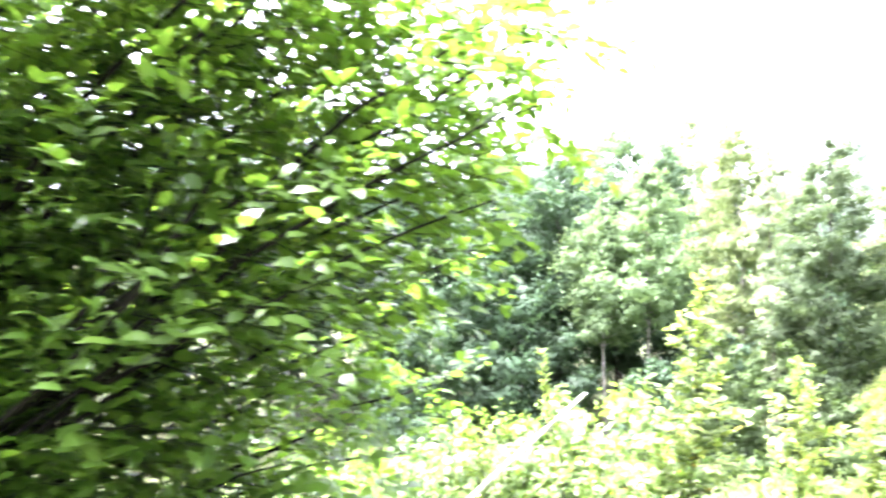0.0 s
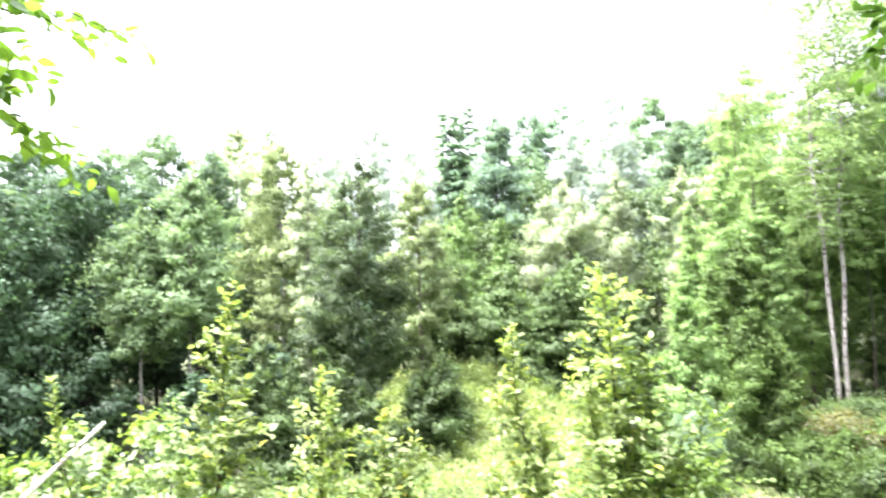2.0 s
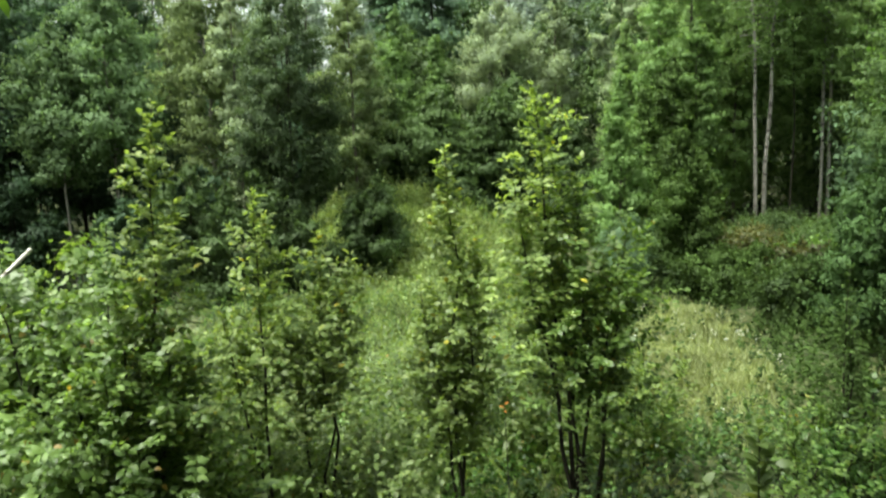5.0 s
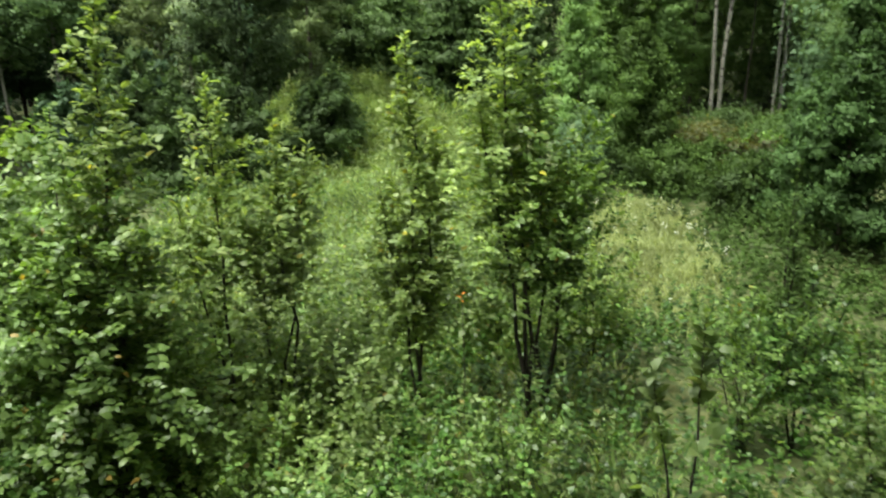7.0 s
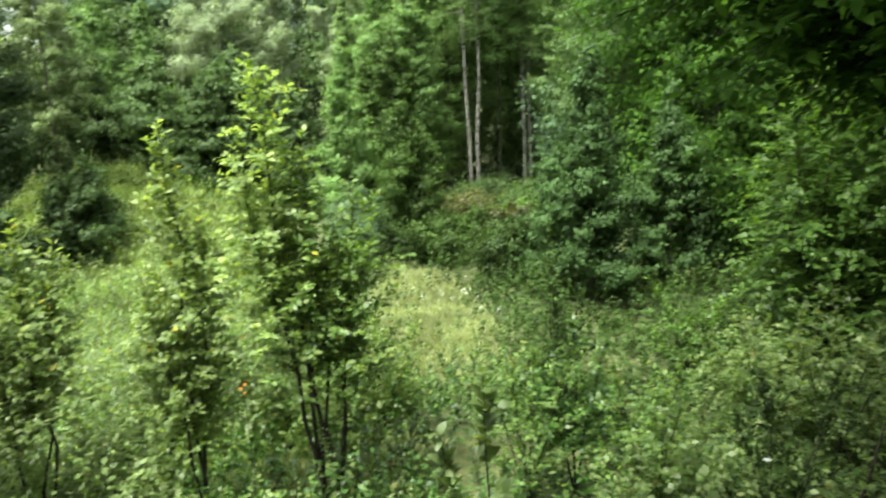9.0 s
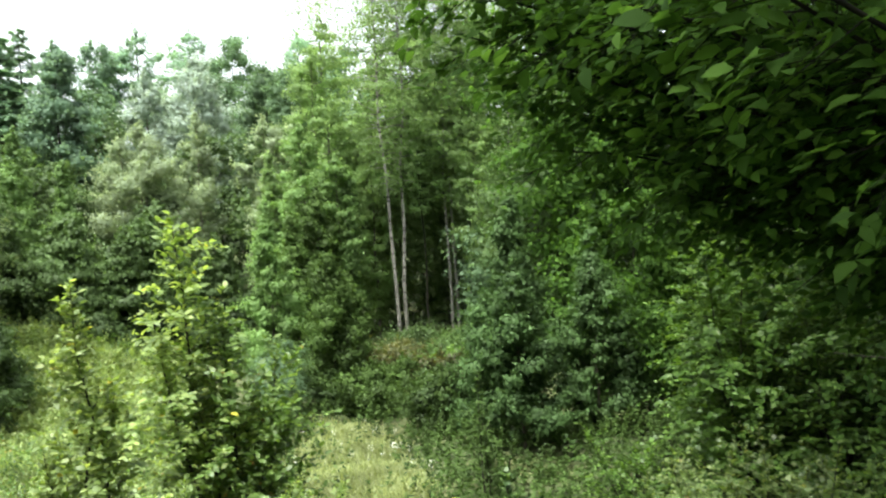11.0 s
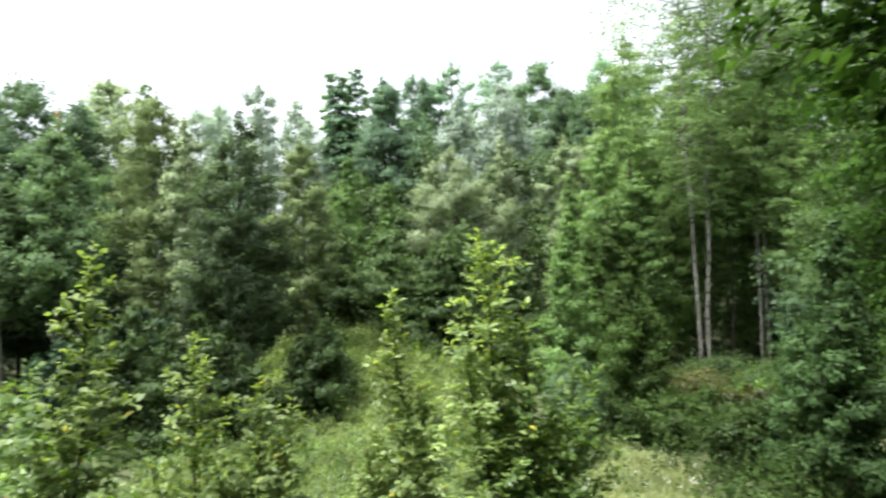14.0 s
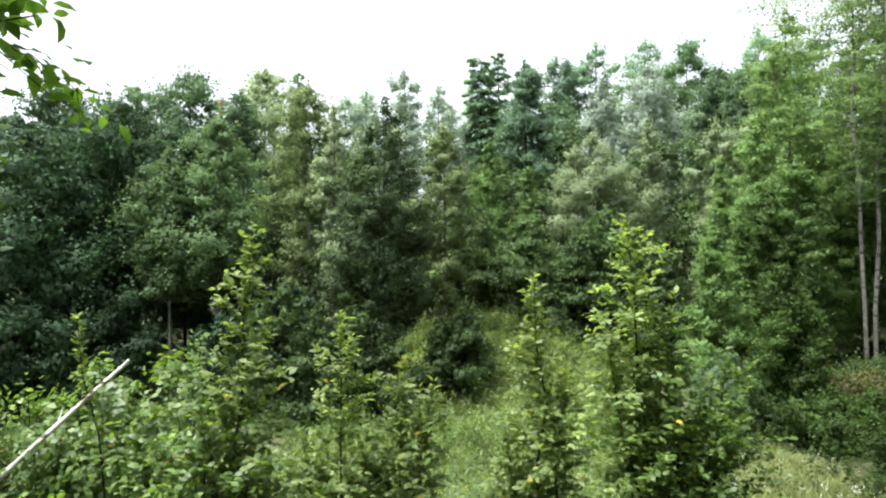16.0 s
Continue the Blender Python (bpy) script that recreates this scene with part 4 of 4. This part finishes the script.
sapling("arching bramble shoot with yellow-green leaves", 4.7, 0.55, 2.45, 0.22, ((0.75, -0.35, 1.0),), SAPLING, seed=43, spacing=0.07, subs=1, skip=0.4, leaf=0.06)

for n, (x, y, top) in enumerate(((10.75, 1.3, 4.3), (11.5, 0.3, 4.5), (10.3, 0.2, 3.6), (12.3, 1.6, 3.6))):
    sapling("broad hazel bush with level leafy sprays", x, y, top, 0.8, ((0.0, 0.0, 1.0), (0.6, -0.35, 0.86), (-0.5, 0.35, 0.8), (0.25, 0.55, 0.66), (-0.3, -0.6, 0.74), (0.1, -0.1, 0.5)), HAZEL, seed=44 + n,
            spacing=0.085, subs=5, leaf=0.09, lift=0.3, skip=0.1, fade=0.4, gap=0.033, name="shrub", group="bushes beside the dry grass", blade=BLADE_FAR)

# Low bushes between the dry grass and the birches.
for n, (x, y, top, r, m) in enumerate(((14.7, 9.0, 1.25, 0.7, ASPEN), (13.5, 7.3, 1.3, 0.65, ASPEN), (13.9, 7.5, 1.2, 0.8, ALDER), (14.3, 9.6, 1.2, 0.8, ASPEN), (15.9, 9.9, 1.15, 0.9, RUSTY), (16.2, 8.4, 1.2, 0.9, HAZEL),
                                       (17.6, 10.6, 1.1, 1.0, RUSTY), (18.4, 9.2, 1.1, 1.0, ALDER), (14.9, 6.6, 1.5, 0.8, POPLAR), (20.3, 12.0, 1.0, 1.1, ALDER), (20.9, 10.6, 1.0, 1.1, ASPEN), (22.6, 13.0, 0.7, 1.1, ALDER),
                                       (15.2, 8.3, 1.3, 0.8, RUSTY), (14.6, 10.4, 1.1, 0.7, ALDER), (16.9, 9.4, 1.1, 0.9, ALDER))):
    tree("low tangled bush with rusty leaves" if m is RUSTY else "low leafy bush beside the dry grass", x, y, top, r, "dome", 0.03, m, DARK_BARK, 45, 5000, 0.068, 0.6, 0.0,
         stems=3, seed=260 + n, group=RIGHT, flat=0.7, fringe=0.3, name="bush", category="bush")

# ---- dead leaning birch stem ----
pole = thing("dead_stem", -1.8, 7.22, "thin dead birch stem, peeled white, leaning over bushes", "dead tree", z=float(ground_z(-1.8, 7.22)) - 0.05)
v = np.linspace(0, 1, 16)[:, None]
reach = np.array([2.92, -0.12, 3.06 - pole.location.z])
bow = np.array([-0.03, 0.0, 0.06]) * np.sin(math.pi * v)
part("stem", tubes("stem", [(reach * v + bow, 0.036 - 0.02 * v[:, 0])], DEAD_WOOD, 10), pole)
snag = reach * 0.82 + np.array([-0.01, 0, 0.05])
part("broken_twig", tubes("broken_twig", [(snag + np.array([0.03, 0.02, 0.11]) * np.linspace(0, 1, 4)[:, None], np.array([0.008, 0.006, 0.005, 0.003]))], DEAD_WOOD, 6), pole)

# ---- trees that the camera stands under ----
LEAF_SHAPE = (np.array([(0, 0, 0), (0.27, 0.2, 0.05), (0.31, 0.52, 0.04), (0.14, 0.84, -0.02), (0, 1, -0.12), (-0.14, 0.84, -0.02), (-0.31, 0.52, 0.04), (-0.27, 0.2, 0.05), (0, 0.45, -0.02)]),
              np.array([(8, 0, 1), (8, 1, 2), (8, 2, 3), (8, 3, 4), (8, 4, 5), (8, 5, 6), (8, 6, 7), (8, 7, 0)]))


def overhanging(label, x, y, tips, arch, reach, leaf, single, seed, spacing=0.1, mat=HORNBEAM, bare=()):
    """A many-stemmed tree whose stems bow towards the given tips; the leaves of the nearest sprays are pieces of their own."""
    rng = np.random.default_rng(seed)
    e = thing("hornbeam_tree", x, y, label, "tree", "trees beside the viewpoint")
    foot = np.array(e.location)
    lines = []
    for n, tip in enumerate(tips):
        tip = np.array(tip) - foot
        a = rng.uniform(0, 6.28)
        start = np.array([0.12 * math.cos(a), 0.12 * math.sin(a), 0])
        knee = start + (tip - start) * np.array([0.42, 0.42, 0.5]) + np.array([0, 0, arch])
        v = np.linspace(0, 1, 14)[:, None]
        pts = start * (1 - v) ** 2 + knee * 2 * v * (1 - v) + tip * v * v + rng.normal(0, 0.012, (14, 3)) * np.clip(v * 4, 0, 1)
        line = (pts, 0.017 * (1.03 - v[:, 0]) ** 0.8 + 0.002)
        lines.append(line)
        part("stem", tubes("stem", [line], SILHOUETTE_BARK, 8), e)
    for a, b in bare:
        a, b, v = np.array(a) - foot, np.array(b) - foot, np.linspace(0, 1, 20)[:, None]
        pts = np.where(v < 0.45, a * (v / 0.45) ** np.array([1.0, 1.0, 0.8]), a + (b - a) * (v - 0.45) / 0.55) + rng.normal(0, 0.006, (20, 3)) * np.clip(v * 4, 0, 1)
        part("stem", tubes("stem", [(pts, 0.010 * (1.02 - v[:, 0]) ** 0.7 + 0.002)], SILHOUETTE_BARK, 8), e)
        lines.append((pts[14:], np.full(6, 0.003)))
    twigs, at, along, up, size = shoots(rng, lines, spacing, reach, leaf, 0.9, 4, 0.22, 0.04, 0.2, 0.3)
    tagged(part("branchwork", tubes("branchwork", twigs, SILHOUETTE_BARK, 3), e), kind="stuff")
    order = rng.permutation(len(at))
    own, rest = order[:single], order[single:]
    part("foliage", leaf_mesh("foliage", at[rest], along[rest], up[rest], size[rest], BLADE, mat, True), e)
    one = leaf_mesh("leaf", np.zeros((1, 3)), np.array([[0, 1.0, 0]]), np.array([[0, 0, 1.0]]), np.ones(1), LEAF_SHAPE, mat, True)
    for i in own:
        g = unit(along[i])
        s = unit(np.cross(g, up[i]))
        m = Matrix((s, g, np.cross(s, g))).transposed().to_4x4()
        ob = part("leaf", one, e)
        ob.matrix_basis = Matrix.Translation(at[i]) @ m @ Matrix.Diagonal((size[i], size[i], size[i], 1))
    return e


# The highest tips run out of view, added to shade the leaves below.
overhanging("leaning hornbeam with many stems and large fresh green leaves", -2.3, 1.7,
            ((0.18, 2.35, 4.5), (0.08, 2.3, 4.2), (0.5, 2.88, 5.05), (0.26, 2.6, 4.95), (0.18, 3.2, 5.0), (0.31, 2.92, 4.67), (0.12, 3.1, 4.5), (-0.3, 2.9, 4.95), (-0.55, 2.7, 5.2), (-1.0, 2.6, 4.8), (-1.2, 2.2, 4.5), (0.08, 3.4, 4.12), (-0.25, 3.4, 3.8),
             (-0.1, 3.5, 3.5), (-0.7, 3.4, 3.4), (-0.45, 3.2, 4.1), (-0.95, 3.1, 3.2), (-1.1, 2.4, 4.2), (-1.0, 2.4, 5.2), (-1.4, 2.1, 3.7), (-0.3, 2.8, 5.5), (-0.8, 3.6, 4.5), (-1.6, 3.2, 3.8), (-1.3, 3.4, 4.9), (-0.9, 3.0, 5.8), (-1.5, 2.6, 5.5), (-0.8, 1.8, 6.4), (-1.6, 2.0, 5.9), (-1.28, 2.25, 4.7), (-1.15, 2.5, 4.9), (-0.87, 2.85, 4.8), (-0.6, 3.3, 5.5), (-1.9, 2.6, 4.6), (-0.6, 3.05, 4.9), (-0.1, 3.15, 5.1), (0.1, 3.2, 4.85), (-0.6, 2.6, 3.3), (-0.9, 2.3, 3.0), (-1.1, 2.7, 3.6), (-0.5, 2.9, 3.6), (-0.7, 2.5, 3.8), (-0.6, 3.3, 3.0), (-1.0, 2.9, 2.9), (-0.3, 3.5, 3.2), (-1.3, 2.6, 3.3), (-0.9, 3.4, 2.7), (-0.4, 2.6, 5.6), (-0.9, 2.3, 5.7), (-0.15, 2.9, 5.5), (-1.2, 2.5, 6.0), (-1.0, 2.9, 5.5), (-0.6, 2.9, 6.0), (-1.3, 2.9, 5.2)),
            0.35, 0.55, 0.078, 150, 11, 0.098, HORNBEAM,
            (((-0.9, 2.01, 3.73), (-0.15, 3.07, 5.02)), ((-0.95, 2.1, 3.78), (-0.26, 2.95, 4.5)), ((-0.86, 1.92, 3.84), (-0.56, 2.69, 5.02)), ((-1.04, 2.28, 3.68), (-0.46, 3.12, 4.35)),
             ((-0.95, 2.1, 3.64), (-0.76, 2.94, 3.92)), ((-0.96, 2.1, 3.95), (-0.83, 2.49, 4.96))))
# Uppermost tips here are unseen, put in to darken the boughs beneath.
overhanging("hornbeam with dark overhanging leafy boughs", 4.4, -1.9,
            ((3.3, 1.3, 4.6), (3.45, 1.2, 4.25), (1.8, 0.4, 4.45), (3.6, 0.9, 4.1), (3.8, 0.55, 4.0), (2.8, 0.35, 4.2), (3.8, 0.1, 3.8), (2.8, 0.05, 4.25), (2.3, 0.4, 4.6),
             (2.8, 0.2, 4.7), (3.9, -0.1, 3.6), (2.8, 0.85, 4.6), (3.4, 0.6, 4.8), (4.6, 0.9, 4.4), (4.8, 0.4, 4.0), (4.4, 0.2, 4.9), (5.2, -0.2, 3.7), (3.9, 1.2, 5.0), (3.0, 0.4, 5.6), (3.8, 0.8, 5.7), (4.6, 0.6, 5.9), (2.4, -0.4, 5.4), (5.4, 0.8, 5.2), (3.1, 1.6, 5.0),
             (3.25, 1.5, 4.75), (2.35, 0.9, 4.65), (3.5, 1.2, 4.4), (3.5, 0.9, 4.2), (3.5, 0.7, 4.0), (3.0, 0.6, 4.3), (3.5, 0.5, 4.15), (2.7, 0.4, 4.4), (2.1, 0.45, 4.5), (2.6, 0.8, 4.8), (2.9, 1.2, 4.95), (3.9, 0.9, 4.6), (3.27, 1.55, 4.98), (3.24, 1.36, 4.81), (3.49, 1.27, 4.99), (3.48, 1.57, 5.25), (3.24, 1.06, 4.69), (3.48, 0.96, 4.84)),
            0.9, 0.55, 0.076, 140, 12, 0.08, SHADE_LEAF)

BESIDE = "trees beside the viewpoint"
# Unseen crowns above and behind the camera, added to block sun and sky.
for n, (x, y, top, r, low) in enumerate(((2.2, -3.0, 15.5, 5.0, 0.42), (3.2, -4.6, 14.5, 5.0, 0.36), (-7.5, -4.5, 14.0, 4.6, 0.3), (11.0, -6.0, 13.0, 4.0, 0.3))):
    bushy("unseen tall hornbeam added to shade the bank", x, y, top, r, "round", low, HORNBEAM, GREY_BARK, 70, 9000, 0.32, 0.3, 0.05, seed=120 + n, group=BESIDE, name="hornbeam_tree", category="tree", blade=BLADE_TINY)
# Crown added to keep sun and sky off the bushes below it.
bushy("tall dense hornbeam added to shade the bushes", 7.2, -2.8, 14.0, 5.6, "round", 0.34, SHADE_LEAF, GREY_BARK, 100, 26000, 0.15, 0.3, 0.05, seed=126, group=BESIDE, name="hornbeam_tree", category="tree", blade=BLADE_TINY)
# Dark crown added to close the bright gaps behind the hazels.
tree("tall dark hornbeam closing the wood behind hazels", 14.6, 0.9, 12.5, 2.2, "round", 0.05, SHADE_LEAF, GREY_BARK, 70, 15000, 0.11, 0.3, 0.1, seed=133, group=BESIDE, name="hornbeam_tree")
tree("tall dark alder beside the birches", 18.5, 5.6, 12.0, 2.1, "round", 0.3, SHADE_LEAF, DARK_BARK, 70, 14000, 0.1, 0.4, 0.1, seed=134, group=BESIDE)
bushy("dark hornbeam behind overhanging boughs", 8.6, -1.9, 9.0, 2.4, "round", 0.12, SHADE_LEAF, GREY_BARK, 70, 13000, 0.085, 0.3, 0.15, seed=130, group=BESIDE, name="hornbeam_tree", category="tree", blade=BLADE_FAR)

# ---- weeds, grass and flowers ----
def inside_dry(x, y):
    """How far a place lies in the strip of dry grass: 1 in its middle, 0 outside."""
    u, w = (x - 10.6) * 0.77 + (y - 7.5) * 0.64, -(x - 10.6) * 0.64 + (y - 7.5) * 0.77
    return 1 - smooth(0.7, 1.25, np.hypot(u / 3.7, w / 1.15) + 0.12 * np.sin(2.3 * x) * np.cos(1.9 * y))


def scatter(rng, count, box):
    x0, x1, y0, y1 = box
    x, y = rng.uniform(x0, x1, count), rng.uniform(y0, y1, count)
    return x, y


def weeds(name, label, count, box, tall, leaf, mat, seed, blade, per=12, keep=None):
    rng = np.random.default_rng(seed)
    x, y = scatter(rng, count, box)
    ok = (np.hypot(x - 0.2, y - 0.15) > 0.7) & (rng.uniform(0, 1, count) > inside_dry(x, y) * 0.92)
    if keep is not None:
        ok &= keep(x, y)
    x, y = x[ok], y[ok]
    lump = 0.75 + 0.3 * np.sin(0.9 * x + 1.7 * y) * np.cos(1.3 * x - 0.6 * y) + 0.25 * np.sin(3.7 * x - 1.1 * y) * np.cos(3.3 * y + 0.8 * x)
    h = tall * lump * rng.uniform(0.45, 1.5, len(x))
    lean = rng.normal(0, 0.16, (len(x), 2))
    k = np.repeat(np.arange(len(x)), per)
    v = rng.uniform(0.2, 1.0, len(k)) ** 0.75
    base = np.stack([x, y, ground_z(x, y)], -1)
    at = base[k] + np.stack([lean[k, 0] * h[k] * v * v, lean[k, 1] * h[k] * v * v, h[k] * v], -1)
    a = rng.uniform(0, 6.28, len(k))
    along = np.stack([np.cos(a), np.sin(a), rng.normal(0.15, 0.4, len(k))], -1)
    up = rng.normal(0, 0.35, (len(k), 3)) + np.array([0, 0, 1.0])
    size = leaf * rng.uniform(0.5, 1.3, len(k)) * (1.25 - 0.6 * v)
    ob = new(name, leaf_mesh(name, at, along, up, size, blade, mat))
    return tagged(ob, label, "weeds", kind="stuff")


def on_mound(x, y):
    return np.hypot((x - 11.6) / 3.0, (y - 17.6) / 4.6) < 1


def clearing(x, y):
    s = 0.72 * x + 0.7 * y
    return (s > 1.2) & (np.hypot(x, y) < 24) & ~on_mound(x, y)


weeds("weeds", "tall leafy weeds and brambles covering the bank", 3200, (-1.5, 8.5, -1.0, 8.5), 0.75, 0.085, WEED, 1, BLADE, 14, clearing)
weeds("weeds", "grey-green nettles and meadowsweet on the bank", 4600, (-0.5, 7.0, 2.5, 9.0), 0.95, 0.07, PALE_WEED, 2, BLADE_FAR, 16, lambda x, y: (0.72 * x + 0.7 * y > np.where(x * 0.77 - y * 0.64 > -2.6, 4.3, 5.6)) & (x * 0.77 - y * 0.64 < -0.5))
weeds("weeds", "tall pale nettles among the saplings", 3600, (0.8, 6.6, 4.2, 9.0), 1.3, 0.085, PALE_WEED, 17, BLADE_FAR, 18, lambda x, y: (0.72 * x + 0.7 * y > 5.4) & ((x * 0.77 - y * 0.64 < -0.5) | (0.72 * x + 0.7 * y > 8.0)))
weeds("weeds", "yellow-green brambles and nettles on the lit bank", 2600, (3.2, 10.5, -2.2, 2.2), 0.85, 0.085, PALE_WEED, 19, BLADE_FAR, 16, lambda x, y: 0.72 * x + 0.7 * y > 2.6)
weeds("weeds", "withered brown ferns beside the dry grass", 90, (8.0, 9.3, 3.4, 4.6), 0.5, 0.08, RUSTY, 20, BLADE_FAR, 14)
weeds("weeds", "dark low weeds beside the dry grass", 4200, (7.2, 15.5, 2.4, 12.5), 0.6, 0.09, ASPEN, 18, BLADE_TINY, 16, lambda x, y: x * 0.77 - y * 0.64 > 1.4)
weeds("weeds", "mixed low weeds over the clearing", 7600, (-4.0, 17.0, -2.0, 20.0), 0.6, 0.085, WEED, 3, BLADE_TINY, 14, lambda x, y: clearing(x, y) & ((x * 0.77 - y * 0.64 < 1.6) | (y < 2.6)))
weeds("weeds", "pale meadowsweet and thistles in the clearing", 6500, (2.0, 17.0, 3.0, 22.0), 0.7, 0.075, PALE_WEED, 14, BLADE_TINY, 16, lambda x, y: (0.72 * x + 0.7 * y > 4.5) & (x * 0.77 - y * 0.64 > -5.3) & (x * 0.77 - y * 0.64 < 1.6))
weeds("weeds", "pale low weeds on the mound", 6500, (8.0, 15.0, 12.5, 22.5), 0.4, 0.12, GRASS, 15, BLADE_TINY, 14, on_mound)
# Undergrowth out of view, added to stop light bouncing up off bare soil.
weeds("weeds", "unseen dark ferns added to cut light off the bank", 3600, (-12.0, 12.0, -12.0, 3.5), 0.35, 0.16, ALDER, 16, BLADE_FAR, 9, lambda x, y: 0.72 * x + 0.7 * y < 2.2)
weeds("weeds", "low undergrowth at the foot of the wood", 3600, (-6.0, 30.0, -4.0, 28.0), 0.75, 0.13, ALDER, 4, BLADE_TINY, 10, lambda x, y: (np.hypot(x - 10, y - 9) > 7.5) & ~on_mound(x, y))


def grass(name, label, count, box, tall, mat, seed, keep):
    rng = np.random.default_rng(seed)
    x, y = scatter(rng, count, box)
    ok = keep(x, y, rng)
    x, y = x[ok], y[ok]
    at = np.stack([x, y, ground_z(x, y) - 0.01], -1)
    along = np.stack([rng.normal(0, 0.6, len(x)), rng.normal(0, 0.6, len(x)), np.ones(len(x))], -1)
    up = np.stack([rng.normal(0, 1, len(x)), rng.normal(0, 1, len(x)), np.full(len(x), 0.2)], -1)
    size = tall * rng.uniform(0.5, 1.3, len(x))
    return tagged(new(name, leaf_mesh(name, at, along, up, size, GRASS_BLADE, mat)), label, "grass", kind="stuff")


grass("dry_grass", "pale dry grass in the open strip", 110000, (6.0, 16.0, 3.5, 12.5), 0.17, DRY, 5, lambda x, y, g: g.uniform(0, 1, len(x)) < inside_dry(x, y))
grass("meadow_grass", "tall green meadow grass in the clearing", 55000, (2.0, 17.0, 3.0, 22.0), 0.32, GRASS, 6,
      lambda x, y, g: (0.72 * x + 0.7 * y > 5) & (g.uniform(0, 1, len(x)) > 0.6 * inside_dry(x, y)) & (np.abs(x * 0.77 - y * 0.64 + 1.9) < 3.8))
grass("reed_grass", "tall green grass on the mound between willow and alders", 7000, (9.5, 15.5, 14.5, 22.5), 0.4, GRASS, 7, lambda x, y, g: np.hypot((x - 11.6) / 3.0, (y - 17.6) / 4.6) < 1)


def flowers():
    rng = np.random.default_rng(9)
    x, y = rng.uniform(6.8, 13.0, 60), rng.uniform(4.2, 9.5, 60)
    ok = inside_dry(x, y) > 0.02
    x, y = x[ok], y[ok]
    k = np.repeat(np.arange(len(x)), 9)
    at = np.stack([x, y, ground_z(x, y) + 0.35], -1)[k] + rng.normal(0, 0.03, (len(k), 3))
    a = rng.uniform(0, 6.28, len(k))
    return tagged(new("white_flowers", leaf_mesh("white_flowers", at, np.stack([np.cos(a), np.sin(a), 0.3 + 0 * a], -1), rng.normal(0, 0.3, (len(k), 3)) + np.array([0, 0, 1.0]),
                  np.full(len(k), 0.026), BLADE_FAR, PETAL)), "small white flower heads in the grass", "flowers", kind="stuff")


flowers()

bloom = thing("white_flower", 4.50, 0.85, "small white flower on a thin green stem", "flower")
rise = 1.73 - bloom.location.z
part("stem", tubes("stem", [(np.array([[0, 0, 0], [0.02, 0.0, rise * 0.5], [0, 0, rise]]), np.array([0.004, 0.003, 0.002]))], WEED, 6), bloom)
for n in range(6):
    a = n * 1.047
    part("petal", leaf_mesh("petal", np.array([[0, 0, rise]]), np.array([[math.cos(a), math.sin(a), 0.35]]), np.array([[0, 0, 1.0]]), np.full(1, 0.03), BLADE, PETAL), bloom)
